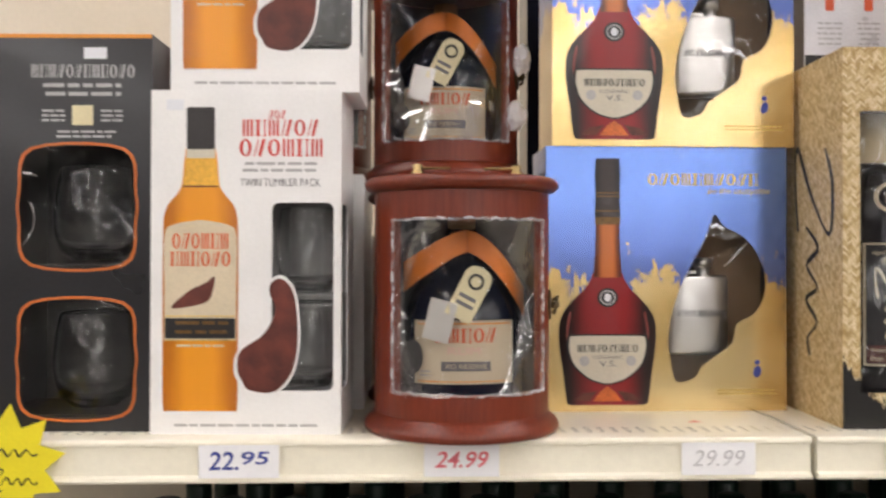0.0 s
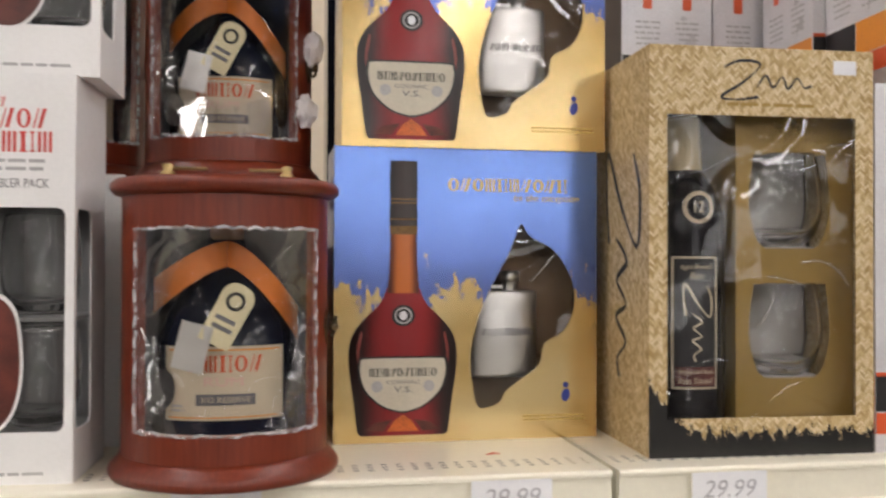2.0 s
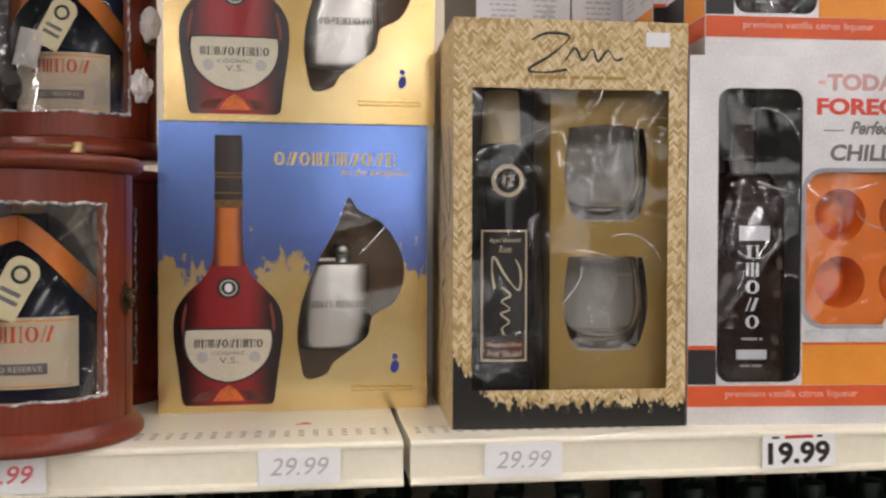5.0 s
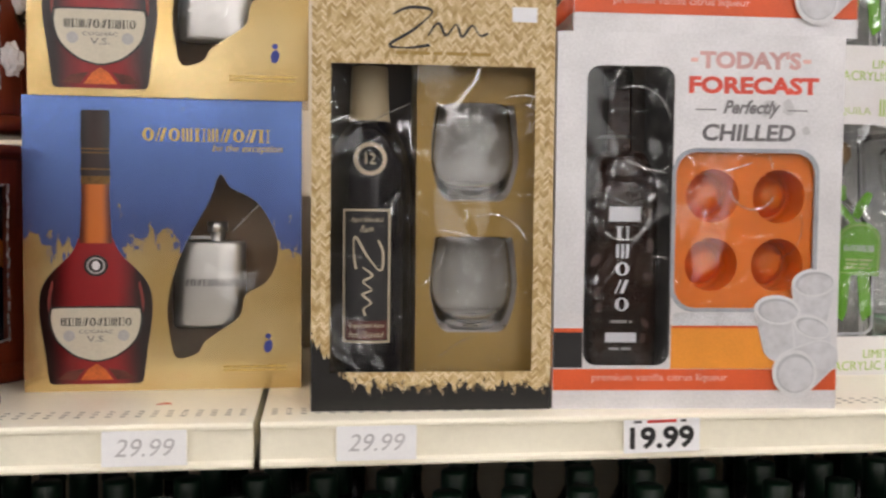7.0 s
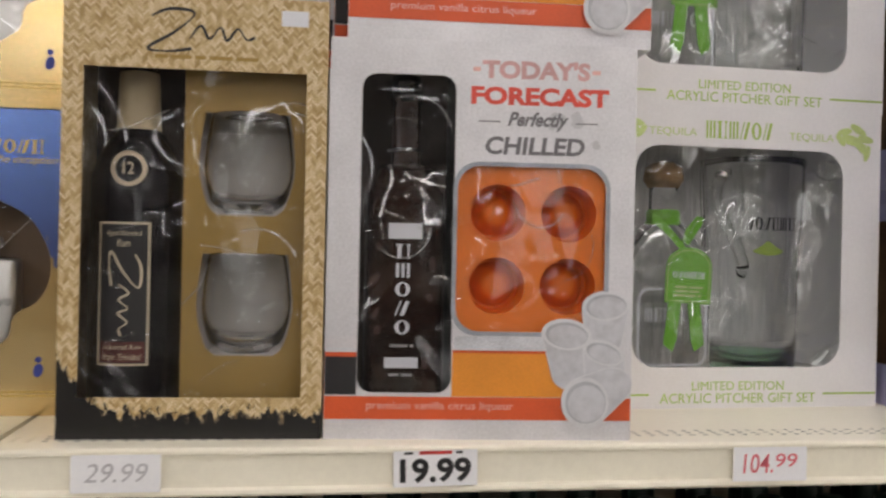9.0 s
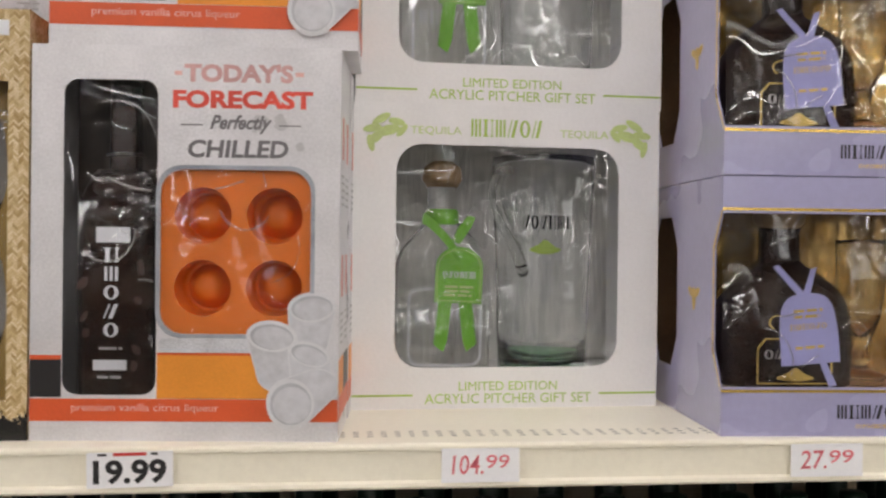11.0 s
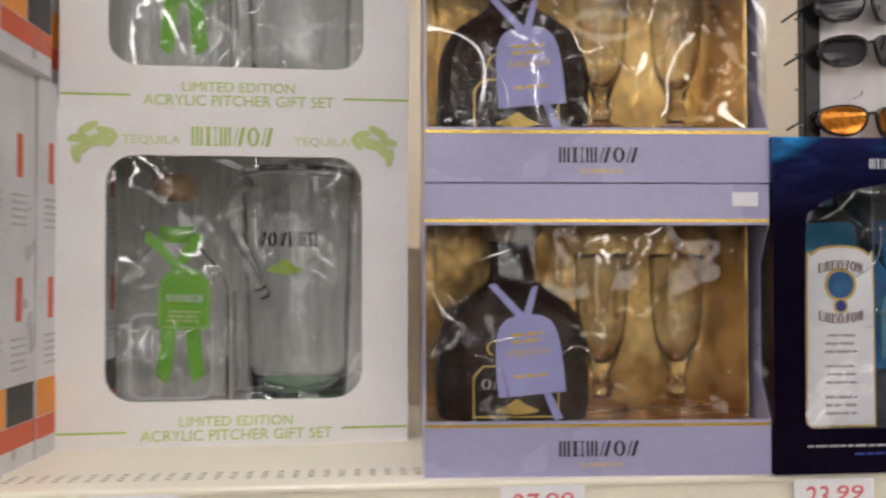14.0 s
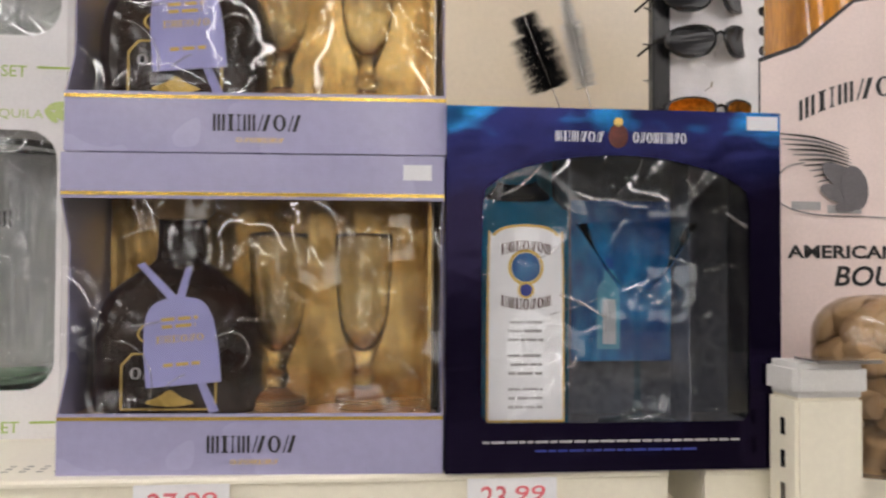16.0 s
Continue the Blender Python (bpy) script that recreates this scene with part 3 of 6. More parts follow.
def swash(x0, x1, z0, z1, y0, seed=5, axis="y"):
    """A plain flowing stroke in place of a script name."""
    bm, w, h = bmesh.new(), x1 - x0, z1 - z0
    wave = [(0.05, 0.80), (0.22, 0.98), (0.44, 0.90), (0.26, 0.45), (0.02, 0.06), (0.20, 0.00), (0.42, 0.08)]
    def stroke(points, width):
        line = curve_through([(x0 + a * w, z0 + b * h) for a, b in points], False, 6)
        left, right = [], []
        for i, (a, b) in enumerate(line):
            p, q = line[max(i - 1, 0)], line[min(i + 1, len(line) - 1)]
            d = Vector((q[0] - p[0], q[1] - p[1])).normalized()
            k = width * (0.45 + 0.55 * abs(math.sin(3.1 * i / len(line) * 2.6)))
            left.append((a - d.y * k, b + d.x * k))
            right.append((a + d.y * k, b - d.x * k))
        for i in range(len(line) - 1):
            vs = [p for p in (left[i], left[i + 1], right[i + 1], right[i])]
            if axis == "y":
                bm.faces.new([bm.verts.new((a, y0 - 0.0003, b)) for a, b in vs])
            else:
                bm.faces.new([bm.verts.new((y0 - 0.0003, a, b)) for a, b in vs])
    stroke(wave, 0.016 * w)
    stroke([(0.40, 0.30), (0.50, 0.62), (0.58, 0.32), (0.68, 0.60), (0.74, 0.30), (0.84, 0.58), (0.92, 0.34), (1.0, 0.40)], 0.014 * w)
    return bm


def carton(parent, w, d, h, material, holes=(), inner=None, side_material=None, t=0.0014, left=None, right=None):
    """The six panels of a card box; holes are cut right through its front."""
    side = side_material or material
    part("front_panel", plate(rect(0, w, 0, h), 0, t, holes), material, parent)
    part("side_panel", left or box(0, t, t, d, 0, h), side, parent)
    part("side_panel", right or box(w - t, w, t, d, 0, h), side, parent)
    part("top_panel", box(t, w - t, t, d, h - t, h), side, parent)
    part("bottom_panel", box(t, w - t, t, d, 0, t), side, parent)
    part("back_panel", box(t, w - t, d - t, d, t, h - t), inner or side, parent)


def turned_glass(r_top, r_mid, r_foot, h, cx, cy, z, wall=0.0022, floor=0.008):
    """A stemless tumbler with a real wall and a thick foot."""
    shoulder = (r_mid + r_top) / 2 + 0.001
    return lathe([(0, z), (r_foot * 0.86, z), (r_foot, z + 0.003), (r_foot + 0.62 * (r_mid - r_foot), z + 0.13 * h), (r_mid, z + 0.42 * h), (shoulder, z + 0.75 * h), (r_top, z + h), (r_top - wall, z + h),
                  (shoulder - wall, z + 0.75 * h), (r_mid - wall, z + 0.42 * h), (r_foot + 0.5 * (r_mid - r_foot) - wall, z + 0.17 * h), (r_foot * 0.62, z + floor + 0.022 * h), (0, z + floor)], cx, cy, n=40, steps=4)


# ---- setting ----
SHELF_Z, LIP_Y, BACK_Y = 1.205, 1.0, 1.46


def setting(name, bm, material, label):
    ob = part(name, bm, material, None)
    return tagged(ob, label, kind="structure")


setting("floor", box(-5, 7, -12, 2.5, -0.05, 0), FLOOR_VINYL, "worn grey vinyl store floor")
setting("ceiling", box(-5, 7, -12, 2.5, 2.9, 2.95), CEILING_TILE, "off-white tiled store ceiling")
setting("wall_north", box(-5, 7, 2.5, 2.6, 0, 2.95), PANEL, "semi-gloss beige store wall")
# unseen window, assumed and added so foils and films have brightness to reflect
setting("wall_south", plate(rect(-5, 7, 0, 2.95), -12.1, 0.1, [rect(0.9, 5.7, 1.45, 2.75)]), WALL_PAINT, "plain warm grey store wall, opened for the added window")
added_window = tagged(new("window_1"), "wide aluminium-framed window, unseen, added to give the foils sheen", kind="structure")
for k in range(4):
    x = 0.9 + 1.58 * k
    part("mullion", box(x, x + 0.06, -12.08, -12.02, 1.45, 2.75, 0.004), STEEL, added_window)
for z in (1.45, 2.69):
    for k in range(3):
        part("window_rail", box(0.96 + 1.58 * k, 2.48 + 1.58 * k, -12.075, -12.025, z, z + 0.06, 0.004), STEEL, added_window)
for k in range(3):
    clear(part("pane", box(0.965 + 1.58 * k, 2.475 + 1.58 * k, -12.053, -12.047, 1.515, 2.685), CLEAR, added_window, "clear glass pane"))
setting("backdrop", box(-2, 9, -14.05, -14, 0.0, 4.0), WINDOW_FILL, "pale glowing panel added behind the unseen window")
setting("wall_west", box(-5.1, -5, -12, 2.5, 0, 2.95), WALL_PAINT, "plain warm grey store wall")
setting("wall_east", box(7, 7.1, -12, 2.5, 0, 2.95), WALL_PAINT, "plain warm grey store wall")
setting("trim_back_panel", box(-2.2, 3.4, BACK_Y + 0.002, BACK_Y + 0.012, 0.1, 1.42), PANEL, "low beige metal shelving back panel")


def strip_light(x, y):
    lamp = thing("ceiling_light", pose(x, y, 2.9), "white fluorescent strip light fixed under the ceiling", "ceiling light", "rows of strip lights")
    part("housing", box(-0.075, 0.075, -0.62, 0.62, -0.045, 0, 0.008), WHITE_PLASTIC, lamp)
    part("diffuser", plate([(-0.055, -0.045), (-0.050, -0.070), (-0.030, -0.084), (0.030, -0.084), (0.050, -0.070), (0.055, -0.045)], -0.60, 1.20), TUBE_GLOW, lamp, "lit white wraparound diffuser")
    for e in (-0.612, 0.600):
        part("end_cap", box(-0.060, 0.060, e, e + 0.012, -0.088, -0.04, 0.003), WHITE_PLASTIC, lamp)
    return lamp


# rows of tubes run away from the shelving, across the aisles
first_light = strip_light(-4.8, 1.55)
for row in range(6):
    for col in range(11):
        if row or col:
            copy_thing(first_light, pose(-4.8 + 2.0 * row, 1.55 - 1.26 * col, 2.9))


# ---- shelving ----
def shelf(x0, x1):
    """A cream steel shelf: perforated deck, folded front channel, side flange."""
    s = thing("shelf", pose(x0, LIP_Y, SHELF_Z), "cream enamelled steel gondola shelf with perforated deck", "shelf", "gondola shelves")
    w, d = x1 - x0, BACK_Y - LIP_Y
    bm = bmesh.new()
    def quad(a, b, c, e):
        bm.faces.new([bm.verts.new(p) for p in ((a, c, 0), (b, c, 0), (b, e, 0), (a, e, 0))])
    rows = [0.034 + 0.011 * k for k in range(3)]
    y = 0.006
    for r in rows:
        quad(0, w, y, r)
        x, k = 0.0, 0
        while x < w:
            solid = min(x + 0.0085, w)
            quad(x, solid, r, r + 0.003)
            x = solid + 0.0055
        y = r + 0.003
    quad(0, w, y, d)
    part("deck", bm, CREAM, s)
    # dark sheet whose colour supplies the shade seen through the deck holes
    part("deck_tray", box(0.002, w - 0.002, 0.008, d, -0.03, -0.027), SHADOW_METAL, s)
    # the folded front channel, drawn along its section
    section = [(0.006, 0.0), (0.0015, -0.0005), (0.0, -0.003), (0.0, -0.006), (0.003, -0.007), (0.003, -0.036), (-0.001, -0.038), (-0.002, -0.041), (0.0, -0.0435), (0.010, -0.0435), (0.010, -0.040), (0.0065, -0.038), (0.0065, -0.004)]
    bm = plate(section, 0, w, axis="x")
    part("price_channel", bm, CREAM, s)
    for a in (0.0, w - 0.0015):
        part("side_flange", box(a, a + 0.0015, 0.01, d, -0.043, -0.001), CREAM, s)
    return s


shelf(-2.2, 0.4275)
shelf(0.4345, 1.912)
shelf(1.945, 3.4)


def lower_shelf(x0, x1):
    s = thing("shelf", pose(x0, LIP_Y, 0.785), "cream steel gondola shelf in deep shade holding bottles", "shelf", "gondola shelves")
    part("deck", box(0, x1 - x0, 0.0, 0.455, -0.03, 0), CREAM, s)
    part("price_channel", box(0, x1 - x0, -0.004, -0.0005, -0.043, -0.001, 0.001), CREAM, s)
    return s


lower_shelf(-2.2, 0.4275)
lower_shelf(0.4345, 1.912)


def wine_bottle(x, y):
    b = thing("wine_bottle", pose(x, y, 0.785), "dark green wine bottle with green cap on shaded shelf", "bottle", "bottles on the lower shelf")
    part("bottle", lathe([(0, 0), (0.034, 0), (0.037, 0.006), (0.037, 0.17), (0.030, 0.205), (0.0155, 0.235), (0.0145, 0.285), (0, 0.286)], n=20), BLACK_GLASS, b, smooth=True)
    part("cap", lathe([(0.0148, 0.262), (0.0165, 0.262), (0.0165, 0.306), (0.015, 0.308), (0, 0.308)], n=20), GREEN_CAP, b, smooth=True)
    return b


wine = wine_bottle(-0.30, 1.130)
for row in range(4):
    for col in range(28):
        if row or col:
            copy_thing(wine, pose(-0.30 + 0.0775 * col + 0.02 * row, 1.130 + 0.080 * row, 0.785))


def upright(x, y):
    u = thing("shelf_upright", pose(x, y, 0), "cream steel shelving upright with slots and a worn white cap", "shelf upright")
    part("post", box(0, 0.058, 0, 0.05, 0, 1.272, 0.003), CREAM, u)
    part("cap", box(-0.003, 0.061, -0.004, 0.052, 1.272, 1.300, 0.005), WHITE_PLASTIC, u, "scuffed white plastic cap")
    part("clip", box(0.012, 0.070, -0.010, 0.030, 1.300, 1.303, 0.001), CHROME, u, "bent metal clip")
    for k in range(8):
        part("slot", box(-0.0006, 0.0004, 0.020, 0.027, 1.05 + 0.027 * k, 1.064 + 0.027 * k), BLACK_PLASTIC, u)
    return u


upright(1.998, 0.943)


# ---- price tags ----
def price_tag(x, words, ink, w=0.076, bold=0.0, tilt=0.0, shear=0.25, z=1.1735, cents=False, tall=False):
    t = thing("price_tag", pose(x, LIP_Y - 0.0025, z, 0, tilt, 0), "white paper price tag in the shelf channel reading " + words, "price tag", "price tags")
    part("paper", plate(rrect(0, w, -0.006, 0.027, 0.001, 2), -0.0008, 0.0006), TAG_PAPER, t)
    if cents:
        whole, small = words.split(".")
        split = 0.011 + (w - 0.024) * (0.45 + 0.12 * (len(whole) - 1) / 2)
        part("price", lettering(whole + ".", 0.010, split, 0.002, 0.0205, -0.0008, shear, bold), ink, t)
        part("price", lettering(small, split + 0.003, w - 0.010, 0.0075, 0.0205, -0.0008, shear, bold), ink, t)
    elif tall:
        part("price", lettering(words, 0.006, w - 0.006, -0.0025, 0.0200, -0.0008, shear, bold), ink, t)
    else:
        part("price", lettering(words, 0.011, w - 0.011, 0.003, 0.0195, -0.0008, shear, bold), ink, t)
    return t


price_tag(-0.195, "22.95", INK_BLUE, 0.080, 0.012, shear=0.12, cents=True)
price_tag(0.030, "24.99", INK_RED, bold=0.012)
price_tag(0.292, "29.99", INK_PALE)
price_tag(0.505, "29.99", INK_PALE)
bold_tag = price_tag(0.786, "19.99", INK_BLACK, 0.078, 0.032, tilt=-1.0, shear=0.0, tall=True)
part("mark", plate(rect(0.024, 0.054, 0.0235, 0.0265), -0.0012, 0.0003), RED_PRINT, bold_tag)
part("mark", plate(rect(0.010, 0.018, 0.0238, 0.026), -0.0012, 0.0003), INK_BLACK, bold_tag)
part("mark", plate(rect(0.058, 0.064, 0.0238, 0.026), -0.0012, 0.0003), INK_BLACK, bold_tag)
price_tag(1.115, "104.99", INK_RED, bold=0.004, shear=0.1, cents=True)
price_tag(1.467, "27.99", INK_RED, bold=0.004, shear=0.1, cents=True)
price_tag(1.737, "23.99", INK_RED, bold=0.004, shear=0.1, cents=True)


def star_sign(x):
    s = thing("star_sign", pose(x, LIP_Y - 0.004, 1.182), "yellow starburst card sign with black pen clipped to shelf", "sign")
    ring = [(0.062 * (1.0 if i % 2 == 0 else 0.66) * math.cos(2 * math.pi * i / 20 + 0.2), 0.062 * (1.0 if i % 2 == 0 else 0.66) * math.sin(2 * math.pi * i / 20 + 0.2)) for i in range(20)]
    part("card", plate(ring, -0.004, 0.001), YELLOW, s)
    for k, z in enumerate((0.002, -0.026)):
        part("writing", swash(-0.036 + 0.010 * k, 0.034, z, z + 0.024, -0.0042, 8), INK_BLACK, s, "black pen strokes")
    return s


star_sign(-0.385)
scrap = part("sticker", plate([(0, 0), (0.016, 0.003), (0.010, 0.011)], SHELF_Z + 0.0003, 0.0003, axis="z"), RUST_PRINT)
scrap.location = (0.325, 1.085, 0)
tagged(scrap, "torn orange sticker on the shelf deck", "sticker")


# ---- whisky sets ----
def whisky_set(m):
    w, d, h = 0.198, 0.115, 0.357
    s = thing("whisky_gift_set", m, "white card whisky gift set with two tumblers, on the shelf", "gift set", "white whisky gift sets")
    hole = rrect(0.126, 0.190, 0.045, 0.240, 0.008)
    side_hole = rrect(0.008, 0.060, 0.045, 0.240, 0.008)
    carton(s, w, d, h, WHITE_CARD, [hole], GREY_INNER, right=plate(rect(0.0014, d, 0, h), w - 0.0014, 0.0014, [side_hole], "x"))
    creased(part("window", sheet(0.122, 0.194, 0.041, 0.244, 0.002), FILM, s, "clear plastic window"), 0.122, 0.194, 0.041, 0.244, 0.002, 101)
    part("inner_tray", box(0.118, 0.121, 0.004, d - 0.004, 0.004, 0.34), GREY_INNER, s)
    for z in (0.045, 0.145):
        clear(part("tumbler", turned_glass(0.032, 0.035, 0.024, 0.088, 0.158, 0.045, z), CLEAR, s, "clear glass tumbler", True))
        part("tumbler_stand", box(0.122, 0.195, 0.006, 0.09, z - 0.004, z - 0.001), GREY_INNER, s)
    part("bottle_picture", plate(mirrored(0.052, [(0.024, 0.036), (0.030, 0.0385), (0.09, 0.0390), (0.20, 0.0390), (0.232, 0.0365), (0.247, 0.026), (0.258, 0.0195), (0.280, 0.0175), (0.296, 0.0155)]), -0.0006, 0.0005), WHISKY_PRINT, s, "printed amber whisky bottle")
    part("collar_picture", plate(rect(0.037, 0.067, 0.286, 0.2955), -0.0009, 0.0003), IVORY_LABEL, s)
    part("cap_picture", plate(rrect(0.0375, 0.0665, 0.295, 0.339, 0.002, 2), -0.0009, 0.0003), DARK_CARD, s)
    part("label_picture", plate(mirrored(0.052, [(0.097, 0.0375), (0.15, 0.0372), (0.205, 0.0375), (0.217, 0.028), (0.222, 0.0)], 3), -0.0009, 0.0003), CREAM_LABEL, s)
    part("band_picture", plate(rect(0.0155, 0.0885, 0.099, 0.120), -0.0011, 0.0003), INK_BLACK, s)
    for z in (0.0965, 0.1215):
        part("band_picture", plate(rect(0.0158, 0.0882, z, z + 0.0012), -0.0012, 0.0002), GOLD_PRINT, s)
    part("small_print", bars(0.022, 0.082, (0.1135, 0.1040), -0.0012, 0.0036, 62), DULL_GOLD, s)
    part("small_print", bars(0.026, 0.078, (0.0905,), -0.0007, 0.0022, 63), CREAM_LABEL, s)
    part("neck_picture", plate(mirrored(0.052, [(0.2565, 0.0190), (0.270, 0.0172), (0.286, 0.0155)]), -0.0008, 0.0002), PALE_AMBER, s, "printed pale amber bottle neck")
    part("neck_picture", plate(rect(0.0335, 0.0705, 0.2560, 0.2575), -0.0010, 0.0002), BROWN_PRINT, s)
    part("emblem_picture", plate(curve_through([(0.022, 0.131), (0.046, 0.133), (0.062, 0.140), (0.067, 0.163), (0.058, 0.157), (0.040, 0.148)]), -0.0012, 0.0003), BROWN_PRINT, s, "plain brown shape")
    part("name_block", letter_blocks(6, 0.022, 0.082, 0.192, 0.208, -0.0009, 4), RUST_PRINT, s)
    part("name_block", letter_blocks(6, 0.020, 0.084, 0.174, 0.189, -0.0009, 5), RUST_PRINT, s)
    ridge = curve_through([(0.091, 0.066), (0.096, 0.055), (0.103, 0.046), (0.128, 0.044), (0.146, 0.062), (0.153, 0.092), (0.152, 0.128), (0.147, 0.150), (0.136, 0.161), (0.126, 0.157), (0.124, 0.146), (0.130, 0.128), (0.118, 0.104), (0.094, 0.086)])
    part("cutout_edge", plate([(0.128 + (a - 0.128) * 1.10, 0.098 + (b - 0.098) * 1.06) for a, b in ridge], -0.0007, 0.0005), WHITE_CARD, s)
    part("cutout_picture", plate(ridge, -0.0011, 0.0003), BROWN_PRINT, s, "plain red-brown shape")
    part("name_block", letter_blocks(3, 0.122, 0.140, 0.327, 0.336, -0.0001, 6), RED_PRINT, s)
    part("name_block", letter_blocks(6, 0.094, 0.175, 0.309, 0.326, -0.0001, 7), RED_PRINT, s)
    part("name_block", letter_blocks(6, 0.091, 0.180, 0.288, 0.306, -0.0001, 8), RED_PRINT, s)
    part("small_print", bars(0.095, 0.175, (0.279, 0.272), -0.0001, 0.003, 9), INK_FAINT, s)
    part("inscription", lettering("TWIN TUMBLER PACK", 0.093, 0.176, 0.257, 0.265, -0.0001), INK_GREY, s)
    part("small_print", bars(0.018, 0.180, (0.008,), -0.0001, 0.0026, 10), INK_FAINT, s)
    part("sticker", sheet(0.016, 0.034, 0.336, 0.347, -0.0004, 0.0003), STICKER, s)
    return s


whisky = whisky_set(pose(-0.2535, 1.034, SHELF_Z, 0, 0, -2.5))
copy_thing(whisky, pose(-0.236, 1.042, SHELF_Z + 0.357, 0, 0, -1.5))


def malt_set(m):
    w, d, h = 0.176, 0.16, 0.418
    s = thing("malt_gift_set", m, "black card whisky gift set with orange-edged tumbler windows", "gift set", "black malt gift sets")
    def barrel(z0, z1, grow=0.0):
        c, hh = 0.098, (z1 - z0) / 2
        return curve_through([(c - 0.047 - grow, z0 - grow), (c + 0.047 + grow, z0 - grow), (c + 0.060 + grow, z0 + hh * 0.75), (c + 0.060 + grow, z0 + hh * 1.25), (c + 0.047 + grow, z1 + grow), (c - 0.047 - grow, z1 + grow), (c - 0.060 - grow, z0 + hh * 1.25), (c - 0.060 - grow, z0 + hh * 0.75)], True, 5)
    holes = [barrel(0.018, 0.134), barrel(0.176, 0.296)]
    carton(s, w, d, h, BLACK_CARD, holes, DARK_CARD)
    for z0, z1 in ((0.018, 0.134), (0.176, 0.296)):
        part("window_edge", plate(barrel(z0, z1, 0.0024), -0.0007, 0.0006, [barrel(z0, z1)]), EDGE_ORANGE, s, "orange window edge")
        clear(part("tumbler", turned_glass(0.038, 0.045, 0.028, 0.100, 0.098, 0.055, z0 + 0.002), CLEAR, s, "clear glass tumbler", True))
        part("tumbler_stand", box(0.004, w - 0.004, 0.004, 0.12, z0 - 0.004, z0 - 0.001), DARK_CARD, s)
    creased(part("window", sheet(0.004, w - 0.004, 0.012, 0.305, 0.002), FILM, s, "clear plastic window"), 0.004, w - 0.004, 0.012, 0.305, 0.002, 102)
    part("top_edge", box(0.001, w - 0.001, -0.0006, 0.0002, h - 0.004, h), ORANGE_PRINT, s, "orange top edge")
    part("name_block", letter_blocks(12, 0.048, 0.158, 0.372, 0.386, -0.0001, 11), INK_FAINT, s)
    part("small_print", bars(0.058, 0.148, (0.362, 0.353), -0.0001, 0.004, 12), INK_FAINT, s)
    part("emblem", sheet(0.092, 0.114, 0.322, 0.343, -0.0005), TAG_CARD, s, "pale gold square emblem")
    part("small_print", bars(0.060, 0.085, (0.336, 0.331, 0.326), -0.0001, 0.0022, 13), INK_FAINT, s)
    part("small_print", bars(0.122, 0.146, (0.336, 0.331, 0.326), -0.0001, 0.0022, 14), INK_FAINT, s)
    part("small_print", bars(0.072, 0.138, (0.314, 0.309), -0.0001, 0.0022, 15), INK_FAINT, s)
    part("sticker", sheet(0.104, 0.128, 0.392, 0.404, -0.0005), STICKER, s)
    return s


malt = malt_set(pose(-0.432, 1.052, SHELF_Z, 0, 0, -1.5))
copy_thing(malt, pose(-0.612, 1.055, SHELF_Z, 0, 0, -1.0))


